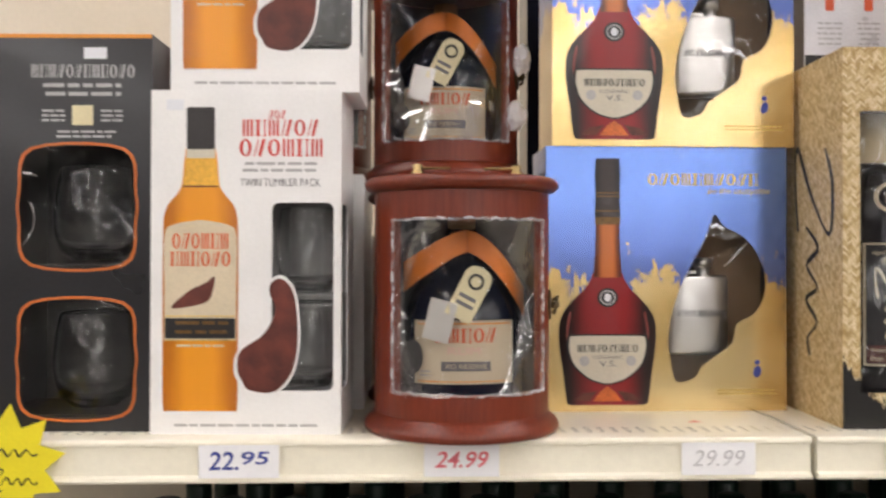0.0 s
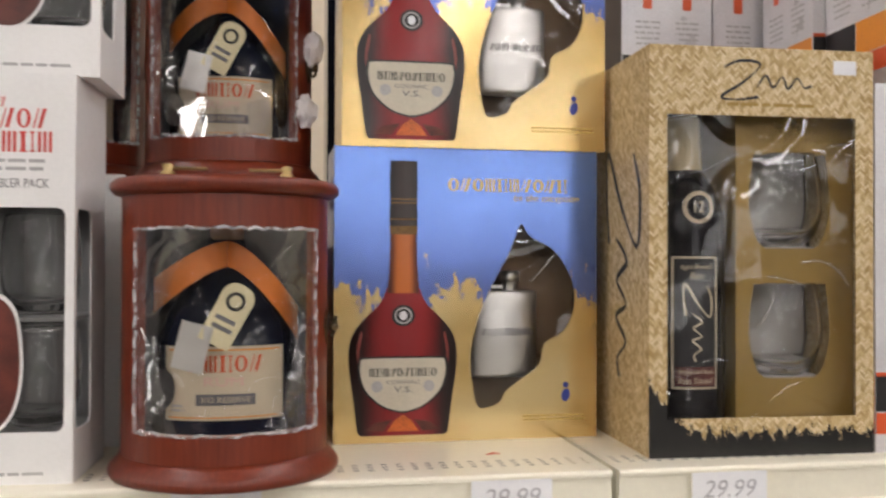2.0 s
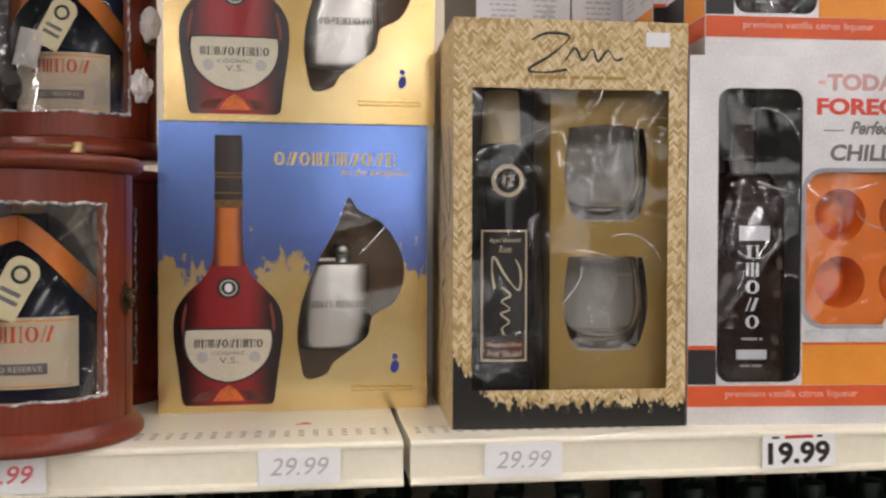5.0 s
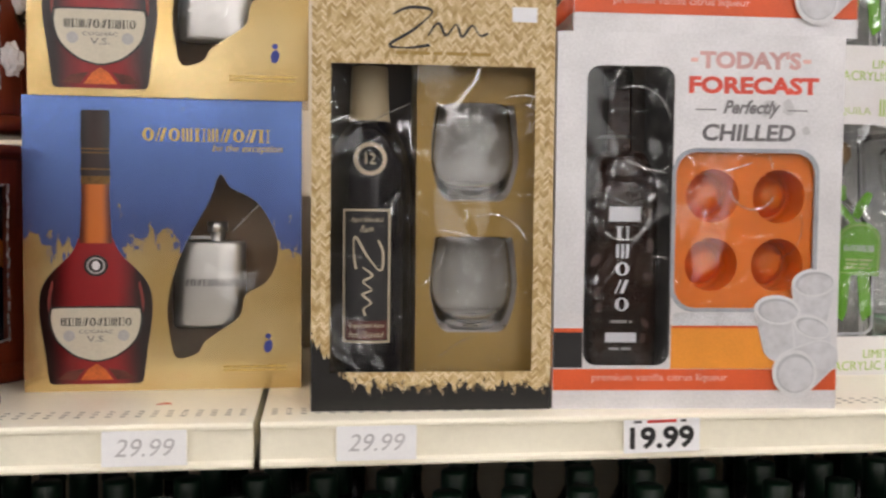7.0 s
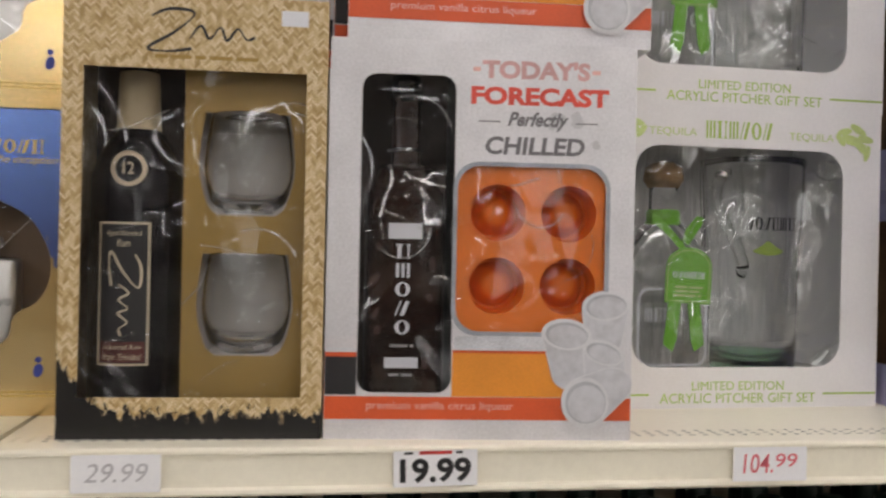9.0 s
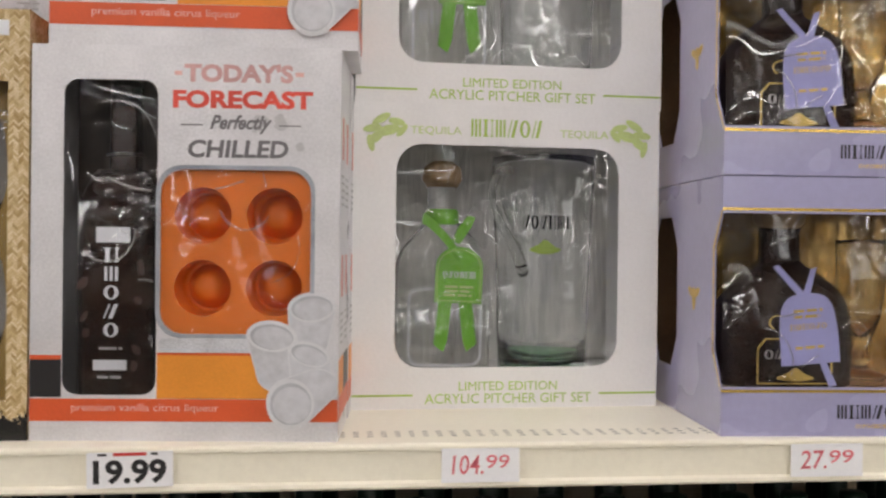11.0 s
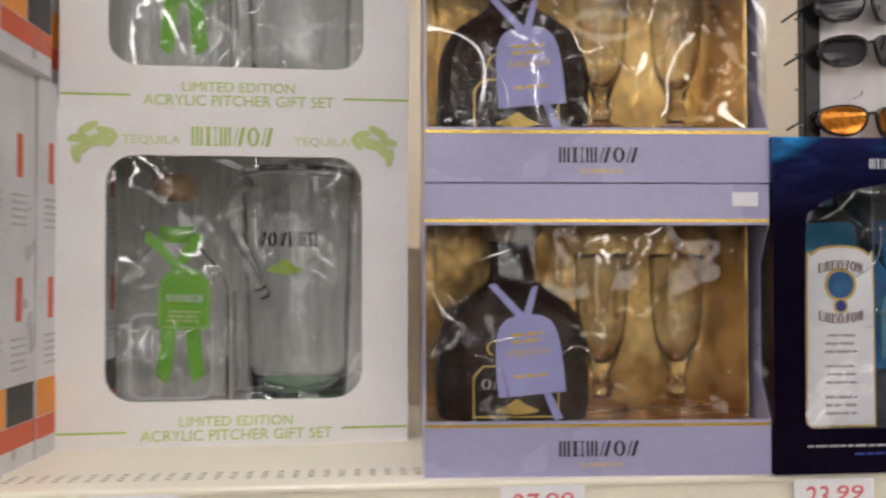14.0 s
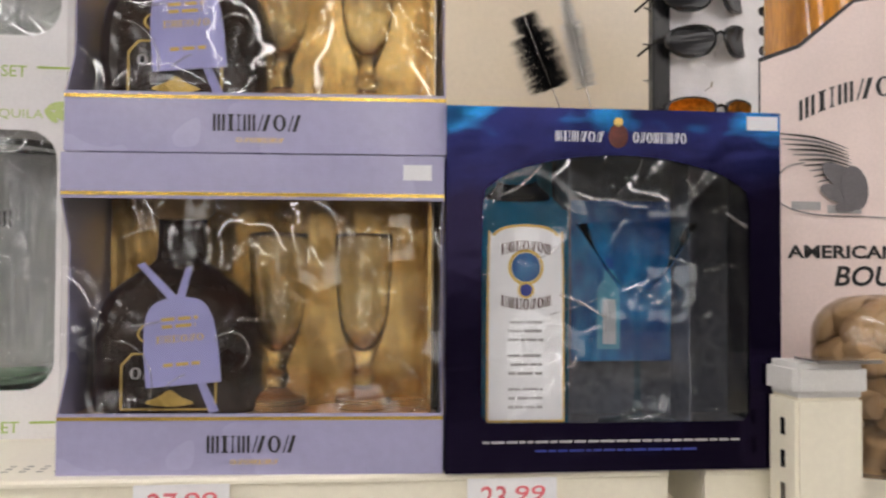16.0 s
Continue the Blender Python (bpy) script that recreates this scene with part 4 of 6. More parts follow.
# ---- barrel cabinets ----
def barrel_cabinet(m):
    s = thing("barrel_cabinet", m, "round red-stained wooden rum cabinet with wrapped window", "cabinet", "rum cabinets")
    R, B = 0.105, 0.0940
    part("base", lathe([(0, 0), (R - 0.002, 0), (R, 0.003), (R, 0.007), (R - 0.003, 0.012), (B + 0.003, 0.016), (B + 0.001, 0.020), (0, 0.020)], n=64), WOOD, s, smooth=True)
    part("lid", lathe([(0, 0.252), (B + 0.001, 0.252), (R - 0.004, 0.254), (R, 0.258), (R, 0.263), (R - 0.004, 0.267), (0, 0.268)], n=64), WOOD, s, smooth=True)
    def arc(a0, a1, z0, z1, r0, r1, n):
        bm = bmesh.new()
        grid = []
        for i in range(n + 1):
            a = radians(-90 + a0 + (a1 - a0) * i / n)
            grid.append([bm.verts.new((r * math.cos(a), r * math.sin(a), z)) for r, z in ((r0, z0), (r1, z0), (r1, z1), (r0, z1))])
        for p, q in zip(grid, grid[1:]):
            for k in range(4):
                bm.faces.new((p[k], q[k], q[(k + 1) % 4], p[(k + 1) % 4]))
        bm.faces.new(grid[0])
        bm.faces.new(grid[-1])
        return bm
    part("body", arc(76, 284, 0.020, 0.252, B - 0.007, B, 44), WOOD, s, smooth=False)
    door = part("door", arc(-74, 74, 0.0205, 0.046, B - 0.007, B + 0.0005, 34), WOOD, s)
    part("door_rail", arc(-74, 74, 0.222, 0.2515, B - 0.007, B + 0.0005, 34), WOOD, door)
    part("door_stile", arc(-74, -53, 0.046, 0.222, B - 0.007, B + 0.0005, 7), WOOD, door)
    part("door_stile", arc(53, 74, 0.046, 0.222, B - 0.007, B + 0.0005, 7), WOOD, door)
    clear(part("window", arc(-54, 54, 0.044, 0.224, B + 0.0012, B + 0.0018, 40), TIGHT_FILM, s, "crinkled clear film over the window", True))
    # gathered film edges
    rng = random.Random(31)
    for edge in ("top", "foot", "near", "off"):
        pts = []
        for i in range(30):
            f = i / 29
            jog = rng.uniform(-0.0016, 0.0016)
            if edge in ("top", "foot"):
                a, z = radians(-90 - 54 + 108 * f), (0.222 if edge == "top" else 0.047) + jog
            else:
                a, z = radians(-90 + (-53 if edge == "near" else 53) + jog * 500), 0.046 + 0.176 * f
            r = B + 0.0025 + rng.uniform(0, 0.0016)
            pts.append((r * math.cos(a), r * math.sin(a), z))
        clear(part("film_edge", tube(pts, 0.0014, 5), EDGE_FILM, s))
    part("lining", arc(70, 290, 0.021, 0.251, B - 0.0095, B - 0.0075, 40), NAVY_LINING, s)
    at = pose((B + 0.001) * math.cos(radians(-17)), (B + 0.001) * math.sin(radians(-17)), 0.133, 0, 0, 73)
    hasp = part("latch", plate(curve_through([(-0.009, 0.0), (-0.005, 0.009), (0.0, 0.016), (0.005, 0.009), (0.009, 0.0), (0.005, -0.009), (0.0, -0.016), (-0.005, -0.009)], True, 3), -0.002, 0.003), DARK_BRASS, s, "dark aged brass latch plate")
    hasp.matrix_basis = at
    part("latch_hook", tube([(-0.007, -0.005, 0.006), (-0.002, -0.009, 0.009), (0.005, -0.008, 0.004), (0.006, -0.006, -0.006), (0.0, -0.005, -0.009)], 0.0018, 8), DARK_BRASS, hasp, smooth=True)
    part("latch_knob", lathe([(0, -0.004), (0.004, -0.003), (0.0055, 0.0), (0.004, 0.003), (0, 0.004)], 0, -0.006, n=12), DARK_BRASS, hasp, smooth=True)
    for x in (-0.052, 0.052):
        part("hinge_knob", lathe([(0, 0.268), (0.0065, 0.268), (0.0065, 0.272), (0.004, 0.274), (0.0055, 0.279), (0, 0.281)], x, -0.045, n=14), BRASS, s, "aged brass knob", True)
        part("carry_bar", tube([(x, -0.045, 0.276), (x * 0.35, -0.050, 0.2755)], 0.0016), BRASS, s)
    # the bottle inside
    bottle = part("bottle", lathe([(0, 0.021), (0.060, 0.021), (0.066, 0.026), (0.067, 0.060), (0.064, 0.115), (0.052, 0.150), (0.028, 0.178), (0.017, 0.190), (0.016, 0.215), (0, 0.216)], 0, 0.0, 0.72, 40, 3), NAVY_GLASS, s, "dark squat rum bottle", True)
    part("stopper", lathe([(0, 0.214), (0.015, 0.214), (0.015, 0.232), (0, 0.233)], 0, 0, n=20), CORK, bottle, smooth=True)
    def curved(x0, x1, z0, z1, r, n=16, depth=0.72, grow=0.0):
        bm, top, low = bmesh.new(), [], []
        for i in range(n + 1):
            x = x0 + (x1 - x0) * i / n
            y = -depth * math.sqrt(max(r * r - x * x, 0)) - 0.0012 - grow
            low.append(bm.verts.new((x, y, z0)))
            top.append(bm.verts.new((x, y, z1)))
        for i in range(n):
            bm.faces.new((low[i], low[i + 1], top[i + 1], top[i]))
        return bm
    part("label", curved(-0.053, 0.050, 0.052, 0.118, 0.0672), CREAM_LABEL, bottle, "cream paper label", True)
    part("label_edge", curved(-0.050, 0.047, 0.1140, 0.1154, 0.0672, grow=0.0004), ORANGE_PRINT, bottle)
    part("label_edge", curved(-0.050, 0.045, 0.0540, 0.0552, 0.0672, grow=0.0004), ORANGE_PRINT, bottle)
    names = letter_blocks(5, -0.034, 0.032, 0.095, 0.110, 0, 17)
    words = lettering("RUM", -0.020, 0.014, 0.0825, 0.0905, 0)
    part("band", curved(-0.027, 0.025, 0.0655, 0.0755, 0.0672, grow=0.0008), INK_GREY, bottle, "dark label band", True)
    motto = lettering("XO RESERVE", -0.023, 0.021, 0.0680, 0.0730, -0.0006)
    fine = bars(-0.048, -0.036, (0.060, 0.064), 0, 0.002, 18)
    for bm, mat_, nm in ((names, RUST_PRINT, "name_block"), (words, PINK_PRINT, "inscription"), (motto, CREAM_LABEL, "inscription"), (fine, INK_FAINT, "small_print")):
        for v in bm.verts:
            v.co.y += -0.72 * math.sqrt(max(0.0672 ** 2 - v.co.x ** 2, 0)) - 0.0018
        part(nm, bm, mat_, bottle)
    part("seal", plate(ellipse(-0.056, 0.080, 0.011, 0.018), -0.040, 0.002), DARK_CARD, bottle, "round dark seal")
    # ribbon over the shoulders, drawn as two falling bands
    for s_ in (-1, 1):
        bm, rows = bmesh.new(), []
        for i in range(15):
            f = i / 14
            x = s_ * (0.0002 + 0.064 * f)
            z = 0.203 - (0.034 if s_ < 0 else 0.060) * f ** 1.5
            y = -0.030 - 0.034 * math.sin(math.pi * min(0.15 + f * 0.75, 1)) + 0.020 * f
            rows.append((bm.verts.new((x, y, z + 0.009)), bm.verts.new((x, y - 0.002, z - 0.014 - 0.008 * f))))
        for p, q in zip(rows, rows[1:]):
            bm.faces.new((p[0], q[0], q[1], p[1]))
        part("ribbon", bm, ORANGE_CLOTH, bottle, "orange satin ribbon", True)
    tag = plate(mirrored(0.0, [(-0.036, 0.0145), (0.0, 0.0145), (0.012, 0.0145), (0.020, 0.009), (0.022, 0.0)], 4), 0, 0.0008)
    t = part("hang_tag", tag, TAG_CARD, bottle, "cream hang tag")
    t.matrix_basis = pose(0.004, -0.066, 0.153, 0, 28, 0)
    part("tag_ring", plate(ellipse(0, 0.006, 0.0085, 0.0085), -0.0006, 0.0005, [ellipse(0, 0.006, 0.0055, 0.0055)]), INK_BLACK, t)
    part("tag_print", bars(-0.010, 0.010, (-0.014, -0.022), 0, 0.004, 21), INK_GREY, t)
    t2 = part("hang_tag", plate(rect(-0.014, 0.014, -0.022, 0.020), 0, 0.0006), STEEL, bottle, "small silver hang tag")
    t2.matrix_basis = pose(-0.030, -0.064, 0.120, 0, 14, -12)
    return s


cabinet = barrel_cabinet(pose(0.0715, 1.070, SHELF_Z, 0, 0, 4))
copy_thing(cabinet, pose(0.066, 1.287, SHELF_Z, 0, 0, -2))
copy_thing(cabinet, pose(0.062, 1.276, SHELF_Z + 0.281, 0, 0, -2))
copy_thing(cabinet, pose(-0.132, 1.356, SHELF_Z + 0.284, 0, 0, 10))


def plain_carton(name, x0, x1, y0, y1, z0, z1, material, label):
    s = thing(name, pose(x0, y0, z0), label, "carton")
    w, d, h = x1 - x0, y1 - y0, z1 - z0
    part("body", box(0, w, 0, d, 0, h - 0.003, 0.001), material, s)
    part("lid_flap", box(0.001, w - 0.001, 0.001, d - 0.001, h - 0.0028, h), material, s)
    return s


plain_carton("carton", -0.245, -0.040, 1.185, 1.452, SHELF_Z, SHELF_Z + 0.284, WHITE_CARD, "plain white carton standing behind the cabinets")
# the navy carton is a stand-in that keeps this gap dark
plain_carton("carton", 0.178, 0.300, 1.345, 1.44, SHELF_Z, SHELF_Z + 0.62, NAVY_GLASS, "tall glossy navy stand-in carton filling the dark gap behind the cabinets")


def tissue(x, y, z, seed):
    rng, bm = random.Random(seed), bmesh.new()
    bmesh.ops.create_icosphere(bm, subdivisions=3, radius=1)
    for v in bm.verts:
        k = 1 + 0.35 * noise.noise(v.co * 2.2 + Vector((seed, 0, 0))) + 0.2 * noise.noise(v.co * 6 + Vector((0, seed, 0)))
        v.co = Vector((v.co.x * 0.012, v.co.y * 0.009, v.co.z * 0.019)) * k
    ob = part("tissue_paper", bm, TISSUE)
    ob.location = (x, y, z)
    return tagged(ob, "crumpled white tissue paper stuck beside the cabinet", "tissue paper", "crumpled tissues")


# ---- cognac sets ----
def cognac_set(m):
    w, d, h = 0.292, 0.105, 0.3165
    s = thing("cognac_gift_set", m, "blue and gold foil cognac gift set with flask window", "gift set", "cognac gift sets")
    leaf = curve_through([(0.204, 0.2355), (0.2145, 0.222), (0.236, 0.211), (0.250, 0.198), (0.262, 0.176), (0.2665, 0.158), (0.264, 0.136), (0.252, 0.116), (0.231, 0.104), (0.226, 0.082), (0.206, 0.066), (0.187, 0.052), (0.180, 0.040), (0.158, 0.035), (0.151, 0.058), (0.148, 0.090), (0.156, 0.130), (0.172, 0.168), (0.192, 0.205)], True, 3)
    carton(s, w, d, h, FOIL, [leaf], KRAFT)
    creased(part("window", sheet(0.142, 0.272, 0.030, 0.242, 0.002), FILM, s, "clear plastic window"), 0.142, 0.272, 0.030, 0.242, 0.002, 103)
    part("inner_tray", box(0.138, 0.280, 0.050, 0.054, 0.004, 0.300), KRAFT, s)
    flask = part("flask", squarish([(0.90, 0.0655), (0.97, 0.0665), (1.0, 0.070), (1.0, 0.157), (0.97, 0.1605), (0.90, 0.1615)], 0.1905, 0.030, 0.0395, 0.0130, 2.5, 72), STEEL, s, "brushed steel hip flask", True)
    part("flask_neck", lathe([(0.008, 0.162), (0.008, 0.172), (0.006, 0.172)], 0.1990, 0.030, n=20), STEEL, flask, smooth=True)
    part("flask_cap", lathe([(0, 0.172), (0.011, 0.172), (0.011, 0.183), (0, 0.184)], 0.1990, 0.030, n=20), STEEL, flask, smooth=True)
    part("flask_hinge", box(0.160, 0.192, 0.027, 0.033, 0.1640, 0.1675, 0.001), STEEL, flask)
    part("name_block", letter_blocks(9, 0.163, 0.224, 0.112, 0.120, 0.0165, 22), INK_GREY, flask)
    cx = 0.0742
    part("bottle_picture", plate(mirrored(cx, [(0.008, 0.0440), (0.010, 0.0475), (0.016, 0.0495), (0.045, 0.0530), (0.075, 0.0575), (0.092, 0.0585), (0.108, 0.0570), (0.122, 0.0505), (0.135, 0.0390), (0.146, 0.0275), (0.157, 0.0205), (0.165, 0.0178)]), -0.0006, 0.0005), COGNAC_PRINT, s, "printed red cognac bottle")
    part("facet_picture", plate([(cx - 0.017, 0.0125), (cx + 0.017, 0.0125), (cx + 0.009, 0.024), (cx, 0.030), (cx - 0.009, 0.024)], -0.0008, 0.0002), FACET_PRINT, s, "printed amber glass facet")
    for k in (-1, 1):
        part("facet_picture", plate([(cx + k * 0.021, 0.0125), (cx + k * 0.040, 0.0135), (cx + k * 0.030, 0.022), (cx + k * 0.012, 0.025)], -0.0008, 0.0002), BROWN_PRINT, s)
        part("facet_picture", plate(curve_through([(cx + k * 0.046, 0.070), (cx + k * 0.050, 0.095), (cx + k * 0.046, 0.118), (cx + k * 0.044, 0.115), (cx + k * 0.047, 0.095)]), -0.0008, 0.0002), GLINT_PRINT, s)
    part("neck_picture", plate(mirrored(cx, [(0.160, 0.0170), (0.19, 0.0150), (0.226, 0.0142)]), -0.0008, 0.0005), NECK_PRINT, s)
    part("neck_band_picture", plate(rect(cx - 0.0150, cx + 0.0150, 0.223, 0.233), -0.0010, 0.0005), DULL_GOLD, s)
    for z in (0.2385, 0.2560, 0.2600):
        part("cap_ring_picture", plate(rect(cx - 0.0146, cx + 0.0146, z, z + 0.0016), -0.0016, 0.0003), DULL_GOLD, s)
    part("cap_picture", plate(mirrored(cx, [(0.232, 0.0152), (0.26, 0.0145), (0.275, 0.0150), (0.302, 0.0142)]), -0.0013, 0.0005), CAP_PRINT, s)
    shield = mirrored(cx, [(0.034, 0.004), (0.040, 0.022), (0.055, 0.039), (0.072, 0.0455), (0.086, 0.0455), (0.090, 0.040), (0.0905, 0.0)], 4)
    part("label_picture", plate([(cx + (a - cx) * 1.06, 0.0625 + (b - 0.0625) * 1.07) for a, b in shield], -0.0009, 0.0003), INK_BLACK, s)
    part("label_picture", plate(shield, -0.0012, 0.0003), IVORY_LABEL, s)
    part("name_block", letter_blocks(10, cx - 0.037, cx + 0.037, 0.071, 0.080, -0.0012, 23), INK_BLACK, s)
    part("inscription", lettering("COGNAC", cx - 0.018, cx + 0.018, 0.063, 0.067, -0.0012), INK_GREY, s)
    part("inscription", lettering("V.S.", cx - 0.010, cx + 0.010, 0.054, 0.0605, -0.0012), INK_GREY, s)
    for k in (-1, 1):
        part("medal_picture", plate(ellipse(cx + k * 0.028, 0.0605, 0.006, 0.006), -0.0015, 0.0003), INK_FAINT, s)
    part("seal_picture", plate(ellipse(cx, 0.136, 0.0125, 0.0115), -0.0010, 0.0004), INK_BLACK, s)
    part("seal_picture", plate(ellipse(cx, 0.136, 0.0095, 0.0090), -0.0013, 0.0003, [ellipse(cx, 0.136, 0.0078, 0.0072)]), INK_FAINT, s)
    part("seal_picture", plate(ellipse(cx, 0.136, 0.0042, 0.0050), -0.0013, 0.0003), STICKER, s)
    part("name_block", letter_blocks(10, 0.122, 0.258, 0.2705, 0.2845, -0.0001, 24), GOLD_PRINT, s)
    part("inscription", lettering("be the exception", 0.196, 0.271, 0.258, 0.268, -0.0001, 0.3), GOLD_PRINT, s)
    part("mark", plate(ellipse(0.256, 0.047, 0.0045, 0.0070, tilt=-12), -0.0005, 0.0004), INK_BLUE, s, "small blue mark")
    part("mark", plate(ellipse(0.256, 0.058, 0.003, 0.003), -0.0005, 0.0004), INK_BLUE, s)
    part("small_print", bars(0.205, 0.282, (0.024, 0.020), -0.0001, 0.0016, 25), GOLD_PRINT, s)
    return s


cognac = cognac_set(pose(0.1770, 1.160, SHELF_Z, 0, 0, 0.8))
copy_thing(cognac, pose(0.184, 1.156, SHELF_Z + 0.3165, 0, 0, 0.5))


# ---- straw-patterned rum set ----
def straw_rum_set(m):
    w, d, h = 0.240, 0.205, 0.411
    s = thing("straw_rum_gift_set", m, "straw-weave printed rum gift set with dark bottle and two tumblers", "gift set")
    hole = rect(0.0185, 0.2205, 0.0385, 0.3420)
    carton(s, w, d, h, WEAVE, [hole], DARK_CARD)
    creased(part("window", sheet(0.012, 0.228, 0.032, 0.350, 0.002), FILM, s, "clear plastic window"), 0.012, 0.228, 0.032, 0.350, 0.002, 104)
    part("inner_floor", box(0.003, w - 0.003, 0.004, 0.12, 0.020, 0.024), DARK_CARD, s)
    part("inner_back", box(0.003, w - 0.003, 0.118, 0.121, 0.024, 0.40), BAY_CARD, s)
    def cup(cx, z0, hh, rt, rm, rf):
        return mirrored(cx, [(z0, rf), (z0 + 0.10 * hh, rf + 0.55 * (rm - rf)), (z0 + 0.42 * hh, rm), (z0 + 0.75 * hh, (rm + rt) / 2 + 0.001), (z0 + hh, rt)], 5)
    cups = [cup(0.1645, z, 0.098, 0.0400, 0.0450, 0.027) for z in (0.074, 0.209)]
    tray = part("gold_tray", plate(rect(0.1065, 0.236, 0.026, 0.385), 0.030, 0.0015, cups), OCHRE_CARD, s, "ochre gold card tray")
    part("tray_side", box(0.1050, 0.1065, 0.030, 0.115, 0.026, 0.385), OCHRE_CARD, tray)
    for z in (0.074, 0.209):
        clear(part("tumbler", turned_glass(0.0375, 0.0430, 0.025, 0.094, 0.1645, 0.052, z + 0.002), CLEAR, s, "clear stemless tumbler", True))
        part("tumbler_rest", box(0.128, 0.202, 0.034, 0.096, z - 0.002, z + 0.0015), INNER_CARD, s)
        part("tumbler_backing", box(0.108, 0.222, 0.100, 0.102, z - 0.002, z + 0.108), INNER_CARD, s)
    b = part("bottle", lathe([(0, 0.024), (0.040, 0.024), (0.0445, 0.030), (0.0445, 0.222), (0.0420, 0.250), (0.0300, 0.277), (0.0200, 0.290), (0.0180, 0.298), (0.0172, 0.345), (0, 0.346)], 0.0575, 0.058, n=40, steps=3), BLACK_GLASS, s, "tall black rum bottle", True)
    part("neck_wrap", lathe([(0.0215, 0.290), (0.0205, 0.296), (0.0190, 0.340), (0.0182, 0.346)], 0.0575, 0.058, n=32), CORK_PAPER, b, "cream woven neck wrap", True)
    part("cap", lathe([(0, 0.345), (0.0155, 0.345), (0.0155, 0.362), (0, 0.363)], 0.0575, 0.058, n=24), BLACK_PLASTIC, b, smooth=True)
    fy = 0.058 - 0.0452
    def wrapped(bm):
        for v in bm.verts:
            v.co.y += 0.0445 - math.sqrt(max(0.0445 ** 2 - (v.co.x - 0.0575) ** 2, 0.0001))
        return bm
    def cells(x0, x1, z0, z1, y0, n=10):
        bm, lo, hi = bmesh.new(), [], []
        for i in range(n + 1):
            x = x0 + (x1 - x0) * i / n
            lo.append(bm.verts.new((x, y0, z0)))
            hi.append(bm.verts.new((x, y0, z1)))
        for i in range(n):
            bm.faces.new((lo[i], lo[i + 1], hi[i + 1], hi[i]))
        return bm
    part("label_edge", wrapped(cells(0.0310, 0.0780, 0.066, 0.200, fy - 0.0006)), CREAM_LABEL, b, "cream and black bottle label")
    part("label", wrapped(cells(0.0330, 0.0760, 0.068, 0.198, fy - 0.0010)), INK_BLACK, b)
    part("label_foot", wrapped(cells(0.0340, 0.0750, 0.069, 0.0885, fy - 0.0014)), BROWN_PRINT, b)
    part("inscription", wrapped(lettering("Aged Blended", 0.038, 0.071, 0.186, 0.192, fy - 0.0012, 0.3)), CREAM_LABEL, b)
    part("inscription", wrapped(lettering("Rum", 0.048, 0.061, 0.177, 0.184, fy - 0.0012, 0.3)), CREAM_LABEL, b)
    part("inscription", wrapped(lettering("Imported Rum", 0.037, 0.072, 0.080, 0.086, fy - 0.0016, 0.3)), CREAM_LABEL, b)
    part("inscription", wrapped(lettering("from Trinidad", 0.037, 0.072, 0.0715, 0.0775, fy - 0.0016, 0.3)), CREAM_LABEL, b)
    name = swash(-0.040, 0.040, -0.014, 0.016, 0, 6)
    for v in name.verts:
        v.co = Vector((0.0555 + v.co.z, fy - 0.0014, 0.134 - v.co.x))
    part("name_stroke", wrapped(name), CREAM_LABEL, b)
    part("medallion", wrapped(plate(ellipse(0.0575, 0.250, 0.0165, 0.0165), fy - 0.0002, 0.0003, [ellipse(0.0575, 0.250, 0.0125, 0.0125)])), CREAM_LABEL, b)
    part("medallion", wrapped(lettering("12", 0.0525, 0.0625, 0.245, 0.256, fy - 0.0002)), CREAM_LABEL, b)
    part("name_stroke", swash(0.073, 0.172, 0.358, 0.398, -0.0002, 7), INK_BLACK, s)
    part("small_print", bars(0.075, 0.180, (0.3515,), -0.0001, 0.0035, 26), OCHRE_CARD, s)
    side_name = swash(-0.125, 0.125, -0.050, 0.058, -0.0002, 7)
    for v in side_name.verts:
        v.co = Vector((-0.0003, 0.082 - v.co.z, 0.195 - v.co.x))
    part("name_stroke", side_name, INK_BLACK, s)
    part("sticker", sheet(0.196, 0.221, 0.386, 0.4005, -0.0005), STICKER, s, "small white price sticker")
    return s


straw_rum_set(pose(0.4805, 1.0415, SHELF_Z, 0, 0, -1.7))


